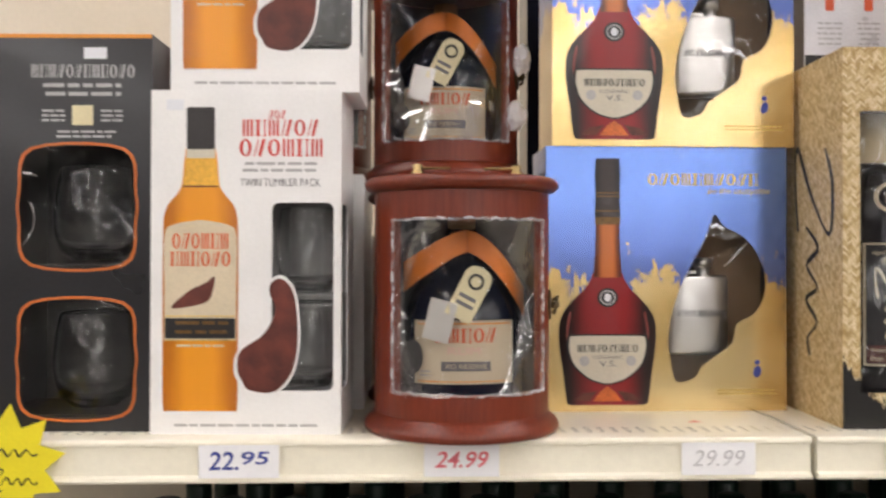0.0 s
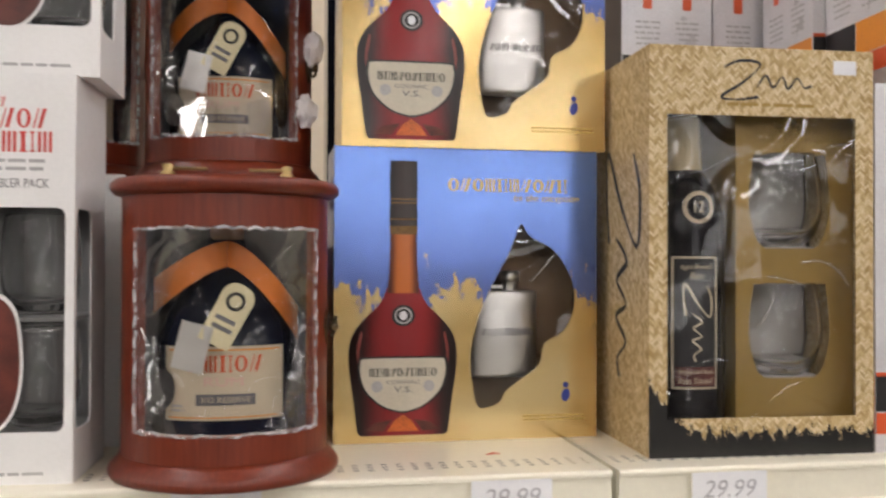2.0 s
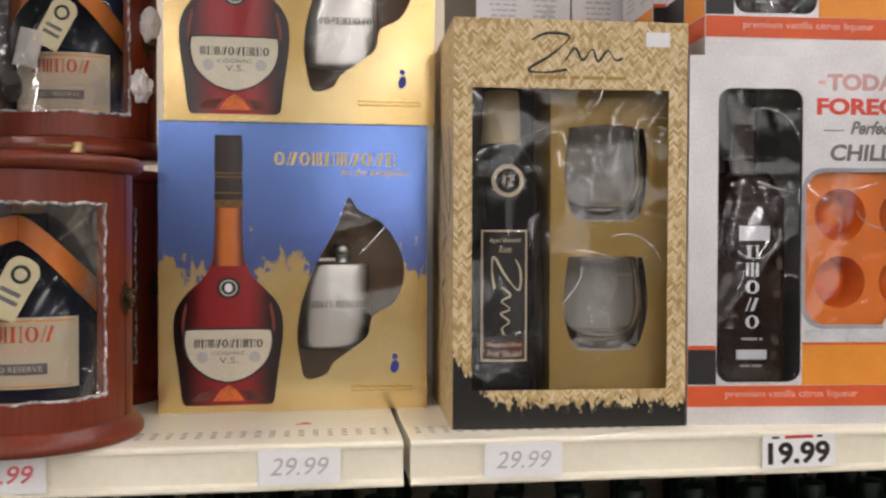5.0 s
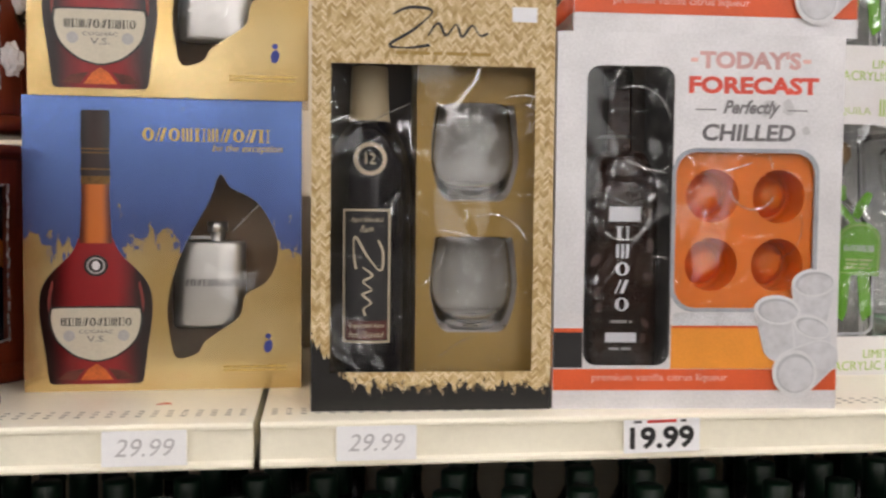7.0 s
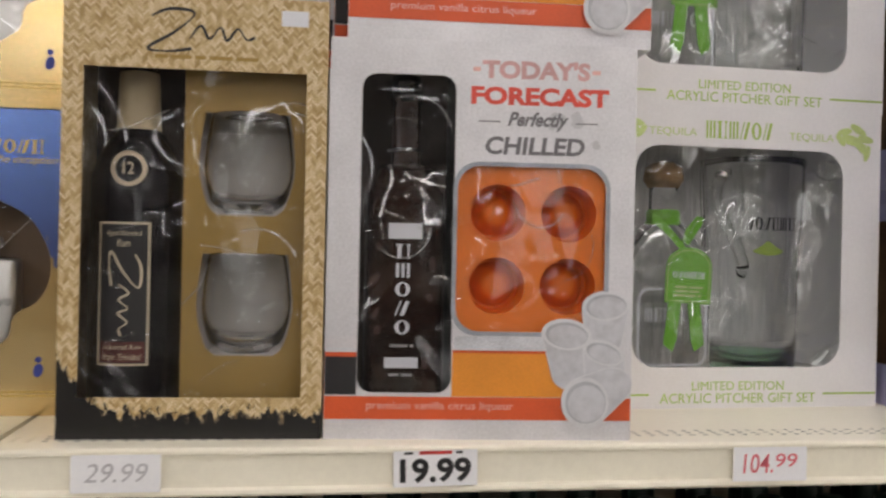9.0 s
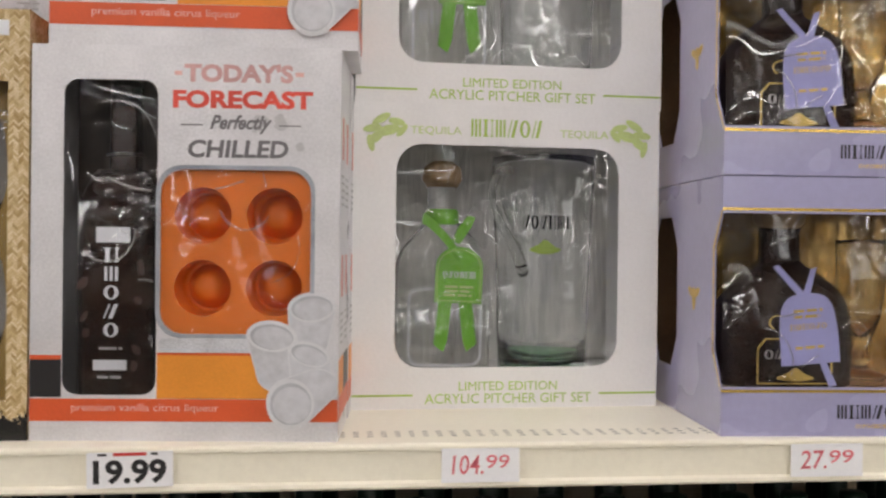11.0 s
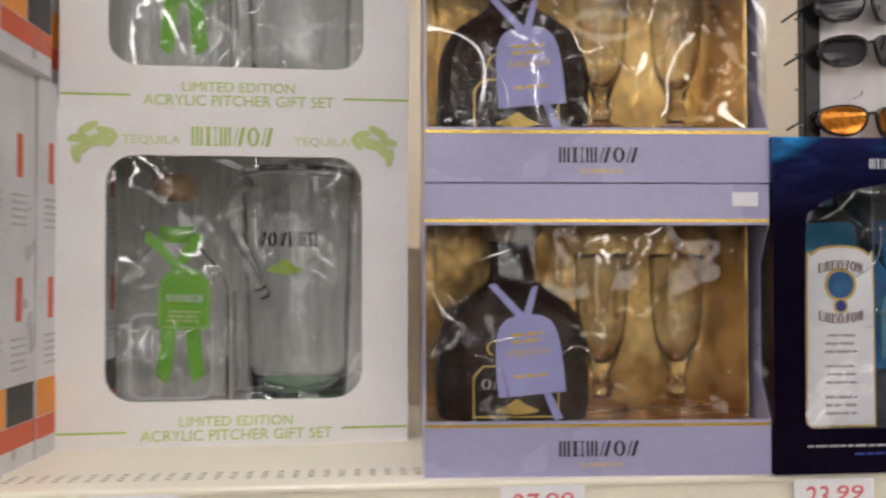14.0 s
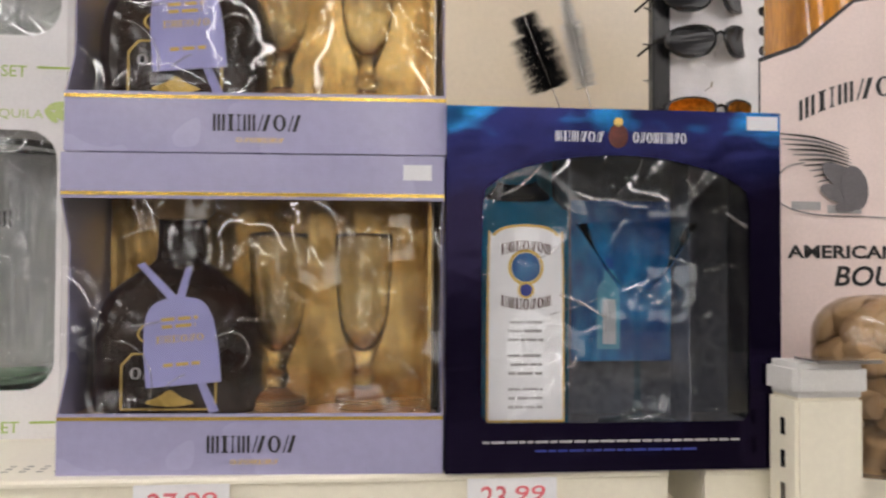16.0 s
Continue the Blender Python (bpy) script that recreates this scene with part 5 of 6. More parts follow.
# ---- liqueur sets ----
def liqueur_set(m):
    w, d, h = 0.294, 0.122, 0.379
    s = thing("liqueur_gift_set", m, "silver-white liqueur gift set with orange ice mould window", "gift set", "liqueur gift sets")
    hole = rrect(0.0305, 0.1195, 0.0440, 0.3460, 0.014)
    mould_hole = rrect(0.1225, 0.2660, 0.1030, 0.2610, 0.022)
    carton(s, w, d, h, SILVER_CARD, [hole, mould_hole], BAY_CARD)
    creased(part("window", sheet(0.027, 0.1205, 0.040, 0.350, 0.002), FILM, s, "clear plastic window"), 0.027, 0.1205, 0.040, 0.350, 0.002, 105)
    creased(part("window", sheet(0.1215, 0.270, 0.099, 0.265, 0.0025), FILM, s, "clear plastic window"), 0.1215, 0.270, 0.099, 0.265, 0.0025, 106)
    part("mould_backing", box(0.121, 0.288, 0.046, 0.048, 0.02, 0.30), INNER_CARD, s)
    part("bottle_bay", box(0.1195, 0.1210, 0.006, 0.110, 0.01, 0.36), DARK_CARD, s)
    part("card_edge", plate(rrect(0.1185, 0.2700, 0.0990, 0.2650, 0.024), -0.0006, 0.0005, [mould_hole]), ICE_SHADE, s, "grey window border")
    # the orange mould: a slab with four round wells
    wells = [ellipse(x, z, 0.0272, 0.0272, 32) for x in (0.1620, 0.2310) for z in (0.1470, 0.2170)]
    mould = part("ice_mould", plate(rrect(0.1218, 0.2668, 0.1022, 0.2618, 0.020), 0.005, 0.004, wells), ORANGE_RUBBER, s, "orange silicone ice mould")
    for x in (0.1620, 0.2310):
        for z in (0.1470, 0.2170):
            bowl = lathe([(0.0272, 0.0), (0.0270, 0.018), (0.0262, 0.032), (0.0225, 0.036), (0.0192, 0.031), (0.013, 0.021), (0.006, 0.0175), (0, 0.0168)], n=32, steps=3)
            for v in bowl.verts:
                v.co = Vector((x + v.co.x, 0.006 + v.co.z, z + v.co.y))
            part("well", bowl, ORANGE_RUBBER, mould, smooth=True)
    b = part("bottle", squarish([(0.90, 0.012), (1.0, 0.018), (1.0, 0.215), (0.93, 0.235), (0.62, 0.262), (0.40, 0.250), (0.36, 0.300), (0.36, 0.335)], 0.0740, 0.052, 0.0390, 0.0390, 5.0, 40, 3), BROWN_GLASS, s, "dark brown square liqueur bottle", True)
    part("cap", lathe([(0, 0.326), (0.0155, 0.326), (0.0160, 0.345), (0.0150, 0.352), (0, 0.353)], 0.0740, 0.052, n=24), BLACK_PLASTIC, b, smooth=True)
    part("collar", tube([(0.0740 + 0.017 * math.cos(a), 0.052 + 0.017 * math.sin(a), 0.278) for a in (2 * math.pi * i / 20 for i in range(21))], 0.002), CHROME, b)
    fy = 0.0125
    part("label", plate(rect(0.0580, 0.0900, 0.1900, 0.2050), fy - 0.0006, 0.0005), STICKER, b, "small white bottle label")
    part("label", plate(rect(0.0560, 0.0880, 0.0660, 0.0760), fy - 0.0006, 0.0005), STICKER, b, "small white bottle label")
    part("name_block", letter_blocks(5, 0.0650, 0.0800, 0.0960, 0.1870, fy, 32, False), STICKER, b, "white upright name bars")
    part("small_print", bars(0.0600, 0.0850, (0.0860, 0.0580), fy, 0.0025, 27), INK_FAINT, b)
    rng = random.Random(12)
    for k in range(9):
        cx, cz = rng.choice((0.048, 0.097)) + rng.uniform(-0.004, 0.004), 0.070 + 0.016 * k
        part("leaf_print", plate(ellipse(cx, cz, rng.uniform(0.002, 0.004), rng.uniform(0.004, 0.008), 10, rng.uniform(-50, 50)), fy - 0.0005, 0.0004), RUSSET_PRINT, b)
    # printed bands
    part("band", sheet(0.0004, 0.0300, 0.0420, 0.0780, -0.0004, 0.0003), INK_BLACK, s)
    part("band", sheet(0.1205, 0.2300, 0.0410, 0.0830, -0.0004, 0.0003), ORANGE_PRINT, s, "orange printed band")
    part("band", sheet(0.0004, w - 0.0004, 0.0190, 0.0405, -0.0005, 0.0003), RUST_PRINT, s, "red-orange printed band")
    part("band", sheet(0.0004, 0.0300, 0.0775, 0.0820, -0.0004, 0.0003), RUST_PRINT, s)
    part("band", sheet(0.1205, 0.2300, 0.0825, 0.0850, -0.0005, 0.0003), RUST_PRINT, s)
    part("ice_band", plate(rrect(0.1215, 0.2400, 0.0855, 0.0985, 0.005, 3), -0.0004, 0.0003), ICE_PRINT, s)
    part("inscription", lettering("premium vanilla citrus liqueur", 0.0400, 0.1800, 0.0265, 0.0360, -0.0005), PINK_PRINT, s)
    part("headline_card", plate(rrect(0.1220, 0.2880, 0.2660, 0.3720, 0.010, 3), -0.0003, 0.0002), SILVER_CARD, s)
    part("headline", lettering("TODAY'S", 0.1440, 0.2480, 0.3445, 0.3625, -0.0003, bold=0.045), TODAY_PRINT, s)
    part("headline", lettering("FORECAST", 0.1335, 0.2670, 0.3195, 0.3370, -0.0003, bold=0.045), FORECAST_PRINT, s, "red headline letters")
    part("headline", lettering("Perfectly", 0.1690, 0.2280, 0.2955, 0.3135, -0.0003, 0.35, 0.03), INK_GREY, s)
    part("headline", lettering("CHILLED", 0.1480, 0.2440, 0.2722, 0.2895, -0.0003, 0.12, 0.03), INK_GREY, s)
    for a, c in ((0.1410, 0.1620), (0.2350, 0.2560)):
        part("rule", sheet(a, c, 0.3030, 0.3042, -0.0005, 0.0002), INK_GREY, s)
    for a, c in ((0.1350, 0.1420), (0.2500, 0.2580)):
        part("rule", sheet(a, c, 0.3510, 0.3550, -0.0005, 0.0002), PINK_PRINT, s)
    # pictures of round ice moulds, overlapping
    right_edge = w - 0.0006
    def held(loop):
        return [(min(a, right_edge), b) for a, b in loop]
    cups = ((0.2680, 0.1290, 0.0225, 0.0140, 4, 0.266, 0.096, 0.0175), (0.2300, 0.1010, 0.0235, 0.0145, -6, 0.236, 0.064, 0.0190),
            (0.2660, 0.0840, 0.0200, 0.0110, -18, 0.268, 0.060, 0.0190), (0.2490, 0.0370, 0.0225, 0.0240, 10, 0.274, 0.054, 0.0200))
    for k, (cx, cz, rx, rz, tilt, fx, fz, fr) in enumerate(cups):
        y = -0.0006 - 0.0011 * k
        def hull(grow):
            return held(list(geometry_hull(ellipse(cx, cz, rx + grow, rz + grow, 24, tilt) + ellipse(fx, fz, fr + grow, fr * 0.8 + grow, 24))))
        part("ice_picture", plate(hull(0.0012), y + 0.0002, 0.0002), ICE_RIM, s)
        part("ice_picture", plate(hull(0.0), y - 0.0001, 0.0002), ICE_CUP, s, "printed frosted ice cup")
        part("ice_picture", plate(held(ellipse(cx, cz, rx, rz, 24, tilt)), y - 0.0003, 0.0002), ICE_RIM, s)
        part("ice_picture", plate(held(ellipse(cx, cz, rx * 0.88, rz * 0.84, 24, tilt)), y - 0.0005, 0.0002), ICE_WELL, s)
        part("ice_picture", plate(held(ellipse(cx + 0.001, cz - 0.0012, rx * 0.80, rz * 0.74, 24, tilt)), y - 0.0007, 0.0002), ICE_CUP, s)
    # printed sides
    for x in (w + 0.0003, -0.0001):
        part("side_print", plate(rect(0.0016, d - 0.001, 0.019, 0.0405), x - 0.0003, 0.0003, axis="x"), RUST_PRINT, s)
        part("side_print", plate(rect(0.0016, 0.060, 0.0415, 0.078), x - 0.0003, 0.0003, axis="x"), ORANGE_PRINT, s)
        part("side_print", plate(rect(0.062, d - 0.001, 0.0415, 0.078), x - 0.0003, 0.0003, axis="x"), INK_BLACK, s)
        for y0, y1 in ((0.018, 0.050), (0.070, 0.105)):
            for z in (0.138, 0.275):
                part("drink_picture", plate(rrect((y0 + y1) / 2 - 0.006, (y0 + y1) / 2 + 0.006, z, z + 0.042, 0.002, 2), x - 0.0003, 0.0003, axis="x"), RUST_PRINT, s, "printed red drink glass")
                bm = bars(y0, y1, [z - 0.018 - 0.007 * k for k in range(5)], x, 0.0025, 28, "x")
                part("small_print", bm, INK_FAINT, s)
    return s


liqueur = liqueur_set(pose(0.7225, 1.0345, SHELF_Z, 0, 0, -4.4))
copy_thing(liqueur, pose(0.7330, 1.1590, SHELF_Z, 0, 0, -4.4))
copy_thing(liqueur, pose(0.7380, 1.0330, SHELF_Z + 0.379, 0, 0, -2.6))
copy_thing(liqueur, pose(0.7290, 1.1580, SHELF_Z + 0.379, 0, 0, -2.6))
copy_thing(liqueur, pose(0.668, 1.290, SHELF_Z + 0.379, 0, 0, 90))
copy_thing(liqueur, pose(0.793, 1.292, SHELF_Z + 0.379, 0, 0, 90))
plain_carton("carton", 0.500, 0.735, 1.260, 1.450, SHELF_Z, SHELF_Z + 0.379, WHITE_CARD, "plain white carton standing behind the straw-patterned set")
copy_thing(liqueur, pose(0.7450, 1.2860, SHELF_Z, 0, 0, -3.4))


# ---- pitcher sets ----
def pitcher_set(m):
    w, d, h = 0.368, 0.190, 0.3555
    s = thing("pitcher_gift_set", m, "white card tequila gift set with clear bottle and pitcher", "gift set", "pitcher gift sets")
    hole = rrect(0.0500, 0.3180, 0.0480, 0.3080, 0.030)
    carton(s, w, d, h, WHITE_CARD, [hole], PALE_INNER)
    creased(part("window", sheet(0.044, 0.324, 0.042, 0.314, 0.002), PITCHER_FILM, s, "creased clear plastic window"), 0.044, 0.324, 0.042, 0.314, 0.002, 107)
    part("inner_floor", box(0.003, w - 0.003, 0.005, d - 0.004, 0.030, 0.034), PALE_INNER, s)
    b = clear(part("bottle", squarish([(0.94, 0.034), (1.0, 0.040), (1.0, 0.150), (0.92, 0.178), (0.60, 0.205), (0.33, 0.222), (0.30, 0.235), (0.30, 0.262)], 0.1050, 0.062, 0.0580, 0.0330, 4.0, 40, 3), CLEAR, s, "clear squat tequila bottle", True))
    b.location.x = 0.008
    part("stopper", lathe([(0, 0.262), (0.019, 0.262), (0.025, 0.272), (0.023, 0.286), (0.012, 0.294), (0, 0.295)], 0.1050, 0.062, n=24), CORK, b, "round cork stopper", True)
    part("label_edge", plate(rrect(0.060, 0.150, 0.046, 0.140, 0.014), 0.0280, 0.0008, [rrect(0.063, 0.147, 0.049, 0.137, 0.012)]), STICKER, b)
    part("name_block", letter_blocks(6, 0.068, 0.142, 0.100, 0.116, 0.0285, 35), STICKER, b)
    for k in (-1, 1):
        tail = [(0.1160 + k * 0.004, 0.125), (0.1160 + k * 0.020, 0.125), (0.1160 + k * 0.026, 0.073), (0.1160 + k * 0.014, 0.064), (0.1160 + k * 0.009, 0.078)]
        part("ribbon_tail", plate(tail, 0.0200, 0.0012), LIME_CLOTH, b, "lime green ribbon tail")
    part("ribbon", lathe([(0.0190, 0.216), (0.0205, 0.221), (0.0205, 0.232), (0.0185, 0.235)], 0.1050, 0.062, n=28), LIME_CLOTH, b, "lime green neck ribbon", True)
    drape, rows = bmesh.new(), []
    for i in range(13):
        f = i / 12
        x, z = 0.078 + 0.044 * f, 0.224 - 0.012 * math.sin(math.pi * f * 0.6) - 0.036 * f * f
        rows.append((drape.verts.new((x, 0.030 - 0.010 * f, z + 0.006)), drape.verts.new((x - 0.002, 0.026 - 0.010 * f, z - 0.007))))
    for p, q in zip(rows, rows[1:]):
        drape.faces.new((p[0], q[0], q[1], p[1]))
    part("ribbon", drape, LIME_CLOTH, b, "lime green draped ribbon", True)
    bow = plate([(0.112, 0.196), (0.121, 0.192), (0.136, 0.214), (0.140, 0.224), (0.131, 0.227), (0.118, 0.212)], 0.0215, 0.0010)
    part("ribbon", bow, LIME_CLOTH, b, "lime green ribbon loop")
    t = part("hang_tag", plate(mirrored(0.0, [(-0.034, 0.028), (0.008, 0.028), (0.022, 0.024), (0.031, 0.012), (0.033, 0.0)], 4), 0, 0.001), LIME_CLOTH, b, "lime green hang tag")
    t.matrix_basis = pose(0.1200, 0.0180, 0.156, 0, 2, -6)
    part("tag_print", plate(mirrored(0.0, [(-0.032, 0.026), (0.007, 0.026), (0.020, 0.022), (0.028, 0.011), (0.030, 0.0)], 4), -0.0004, 0.0003, [mirrored(0.0, [(-0.031, 0.025), (0.007, 0.025), (0.0195, 0.021), (0.027, 0.0105), (0.029, 0.0)], 4)]), PALE_GREEN, t)
    part("tag_print", letter_blocks(6, -0.020, 0.020, -0.004, 0.004, 0, 36), STICKER, t)
    part("tag_print", bars(-0.018, 0.018, (-0.016, -0.021, -0.026), 0, 0.0028, 37), PALE_GREEN, t)
    jug = lathe([(0, 0.034), (0.052, 0.034), (0.056, 0.040), (0.058, 0.12), (0.061, 0.20), (0.065, 0.292), (0.0625, 0.292), (0.0585, 0.20), (0.0555, 0.12), (0.0530, 0.050), (0.030, 0.046), (0, 0.045)], 0.2480, 0.090, n=84, steps=2)
    for v in jug.verts:
        a = math.atan2(v.co.y - 0.090, v.co.x - 0.2480)
        k = 1 + 0.022 * abs(math.cos(7 * a)) * min(max((v.co.z - 0.045) / 0.05, 0), 1)
        v.co.x, v.co.y = 0.2480 + (v.co.x - 0.2480) * k, 0.090 + (v.co.y - 0.090) * k
    p = clear(part("pitcher", jug, CLEAR, s, "clear fluted acrylic pitcher", True))
    grip = curve_through([(0.196, 0.058, 0.284), (0.182, 0.046, 0.278), (0.174, 0.038, 0.252), (0.182, 0.034, 0.222), (0.198, 0.032, 0.190), (0.208, 0.036, 0.166), (0.212, 0.046, 0.160)], False, 5)
    clear(part("handle", tube(grip, 0.0075, 12), CLEAR, p, smooth=True))
    clear(part("foot", lathe([(0, 0.0344), (0.054, 0.0344), (0.0545, 0.043), (0, 0.044)], 0.2480, 0.090, n=40), GREENISH, p, "green tinted foot", True))
    part("name_block", letter_blocks(6, 0.205, 0.270, 0.212, 0.228, 0.0235, 38), INK_BLACK, p)
    part("leaf_print", plate(curve_through([(0.214, 0.186), (0.226, 0.193), (0.234, 0.199), (0.246, 0.191), (0.254, 0.186), (0.236, 0.181)]), 0.0232, 0.0004), GREEN_PRINT, p)
    part("divider", box(0.168, 0.1700, 0.110, 0.175, 0.034, 0.16), PALE_INNER, s)
    part("name_block", letter_blocks(6, 0.1360, 0.2240, 0.3185, 0.3390, -0.0001, 39), GREEN_PRINT, s)
    for a, c in ((0.0660, 0.1260), (0.2450, 0.3040)):
        part("inscription", lettering("TEQUILA", a, c, 0.3185, 0.3290, -0.0001), PALE_GREEN, s)
    for cx, k in ((0.036, 1), (0.332, -1)):
        for n, (a, z, rx, rz, tl) in enumerate(((-0.010, 0.3150, 0.013, 0.0055, 40), (0.004, 0.3230, 0.014, 0.0060, 14), (-0.014, 0.3250, 0.011, 0.0045, 10), (0.014, 0.3330, 0.010, 0.0042, -12), (-0.004, 0.3360, 0.012, 0.0045, 30), (-0.016, 0.3080, 0.004, 0.0100, 14), (0.020, 0.3230, 0.009, 0.0038, 50))):
            part("ornament", plate(ellipse(cx + k * a, z, rx, rz, 18, k * tl), -0.0005 - 0.0003 * n, 0.0002), PALE_GREEN, s, "plain pale green leaf shape")
    part("inscription", lettering("LIMITED EDITION", 0.1260, 0.2440, 0.0210, 0.0315, -0.0001), GREEN_PRINT, s)
    part("inscription", lettering("ACRYLIC PITCHER GIFT SET", 0.0860, 0.2860, 0.0060, 0.0175, -0.0001), GREEN_PRINT, s)
    for a, c in ((0.0010, 0.0720), (0.2960, 0.3670)):
        part("rule", sheet(a, c, 0.0150, 0.0172, -0.0004, 0.0003), GREEN_PRINT, s)
    return s


pitcher = pitcher_set(pose(1.0295, 1.1830, SHELF_Z, 0, 0, 2.3))
copy_thing(pitcher, pose(1.0310, 1.1850, SHELF_Z + 0.3555, 0, 0, 2.0))


# ---- coffee liqueur sets ----
def coffee_set(m):
    w, d, h, t = 0.3155, 0.262, 0.2645, 0.0014
    s = thing("coffee_liqueur_gift_set", m, "lilac card gift set with gold-lined window, bottle and glasses", "gift set", "lilac gift sets")
    z0, z1 = 0.0500, 0.2270
    part("front_panel", plate(rect(0, w, 0, z0), 0, t), LILAC_CARD, s)
    part("front_panel", plate(rect(0, w, z1, h), 0, t), LILAC_CARD, s)
    side = [(t, 0), (d, 0), (d, h), (t, h), (t, z1), (0.0230, z1 - 0.036), (0.0230, z0 + 0.036), (t, z0)]
    octagon = [(0.150, z0 + 0.036), (0.172, z0), (0.222, z0), (0.244, z0 + 0.036), (0.244, z1 - 0.036), (0.222, z1), (0.172, z1), (0.150, z1 - 0.036)]
    for x in (0, w - t):
        part("side_panel", plate(side, x, t, [octagon], "x"), LILAC_CARD, s)
        edge = [(t, z1 + 0.004), (0.0270, z1 - 0.034), (0.0270, z0 + 0.034), (t, z0 - 0.004), (t, z0 - 0.0005), (0.0235, z0 + 0.0355), (0.0235, z1 - 0.0355), (t, z1 + 0.0005)]
        part("window_edge", plate(edge, x - 0.0004 if x == 0 else x + t + 0.0001, 0.0003, axis="x"), GOLD_PRINT, s, "gold window edge")
        xo = x - 0.0004 if x == 0 else x + t + 0.0001
        for a, z, ry, rz, tl in ((0.088, 0.135, 0.0055, 0.013, 0), (0.078, 0.142, 0.010, 0.0045, -25), (0.098, 0.142, 0.010, 0.0045, 25)):
            part("ornament", plate(ellipse(a, z, ry, rz, 16, tl), xo, 0.0003, axis="x"), GOLD_PRINT, s, "plain gold emblem shape")
    part("top_panel", box(t, w - t, t, d, h - t, h), LILAC_CARD, s)
    part("bottom_panel", box(t, w - t, t, d, 0, t), LILAC_CARD, s)
    part("back_panel", box(t, w - t, d - t, d, t, h - t), KRAFT, s)
    part("gold_line", sheet(0, w, z0 - 0.0055, z0 - 0.0025, -0.0004, 0.0003), GOLD_LINE, s, "gold foil line")
    part("gold_line", sheet(0, w, z1 + 0.0025, z1 + 0.0055, -0.0004, 0.0003), GOLD_LINE, s, "gold foil line")
    creased(part("window", sheet(t, w - t, z0 - 0.004, z1 + 0.004, 0.002), LOOSE_FILM, s, "creased clear plastic window"), t, w - t, z0 - 0.004, z1 + 0.004, 0.002, 108)
    tray = part("gold_tray", box(0.004, w - 0.004, 0.128, 0.131, 0.046, 0.250), GOLD_FOIL, s, "crumpled gold foil tray")
    part("tray_floor", box(0.004, w - 0.004, 0.006, 0.128, 0.043, 0.046), COPPER_FOIL, tray, "copper-brown foil tray floor")
    part("tray_side", box(w - 0.012, w - 0.009, 0.030, 0.128, 0.046, 0.250), GOLD_FOIL, tray)
    b = part("bottle", squarish([(0.95, 0.046), (1.0, 0.052), (1.0, 0.100), (0.96, 0.126), (0.82, 0.148), (0.52, 0.166), (0.33, 0.176), (0.29, 0.186), (0.29, 0.214)], 0.0860, 0.066, 0.0730, 0.0450, 3.4, 44, 3), BROWN_GLASS, s, "black-brown squat coffee liqueur bottle", True)
    part("stopper", lathe([(0, 0.213), (0.020, 0.213), (0.027, 0.220), (0.027, 0.236), (0.016, 0.246), (0, 0.247)], 0.0860, 0.066, n=24), CORK, b, "round cork stopper", True)
    part("label_edge", plate(mirrored(0.0850, [(0.050, 0.040), (0.088, 0.040), (0.098, 0.031)], 1), 0.0200, 0.0005, [mirrored(0.0850, [(0.0515, 0.0385), (0.087, 0.0385), (0.0965, 0.0300)], 1)]), GOLD_PRINT, b, "gold label border")
    part("name_block", letter_blocks(6, 0.052, 0.118, 0.076, 0.086, 0.0202, 40), INK_FAINT, b)
    part("label_emblem", plate(curve_through([(0.066, 0.056), (0.078, 0.062), (0.086, 0.067), (0.096, 0.061), (0.106, 0.056), (0.086, 0.053)]), 0.0198, 0.0004), GOLD_PRINT, b)
    part("label_ring", plate(ellipse(0.068, 0.114, 0.010, 0.008, 20), 0.0215, 0.0005, [ellipse(0.068, 0.114, 0.0085, 0.0065, 20)]), GOLD_PRINT, b)
    for x0, x1, za, zb in ((0.062, 0.092, 0.172, 0.142), (0.102, 0.094, 0.170, 0.142), (0.112, 0.124, 0.075, 0.050)):
        part("ribbon", plate([(x0 - 0.003, za), (x0 + 0.003, za + 0.002), (x1 + 0.004, zb), (x1 - 0.004, zb - 0.002)], 0.0155, 0.001), LILAC_CLOTH, b, "lilac ribbon")
    tg = part("hang_tag", plate(mirrored(0.0, [(-0.036, 0.031), (-0.002, 0.0305), (0.022, 0.027), (0.034, 0.018), (0.038, 0.0)], 4), 0, 0.001), LILAC_CLOTH, b, "lilac hang tag with gold print")
    tg.matrix_basis = pose(0.0960, 0.0125, 0.108, 0, -5, 0)
    part("tag_print", letter_blocks(6, -0.020, 0.020, 0.000, 0.006, 0, 41), GOLD_PRINT, tg)
    part("tag_print", bars(-0.016, 0.016, (0.018, 0.012, -0.020), 0, 0.003, 42), GOLD_PRINT, tg)
    for gx, gy in ((0.1720, 0.055), (0.2470, 0.062)):
        g = lathe([(0, 0.046), (0.024, 0.046), (0.0250, 0.050), (0.0240, 0.057), (0.014, 0.061), (0.0080, 0.066), (0.011, 0.072), (0.0080, 0.082), (0.0105, 0.092), (0.0200, 0.116), (0.0245, 0.150), (0.0262, 0.196), (0.0246, 0.196), (0.0228, 0.150), (0.0180, 0.118), (0.006, 0.100), (0, 0.098)], gx, gy, n=32, steps=3)
        clear(part("cordial_glass", g, CLEAR, s, "clear footed cordial glass", True))
    part("name_block", letter_blocks(6, 0.1200, 0.1950, 0.0180, 0.0320, -0.0001, 43), INK_BLACK, s)
    part("small_print", letter_blocks(7, 0.1400, 0.1800, 0.0085, 0.0125, -0.0001, 44), GOLD_PRINT, s)
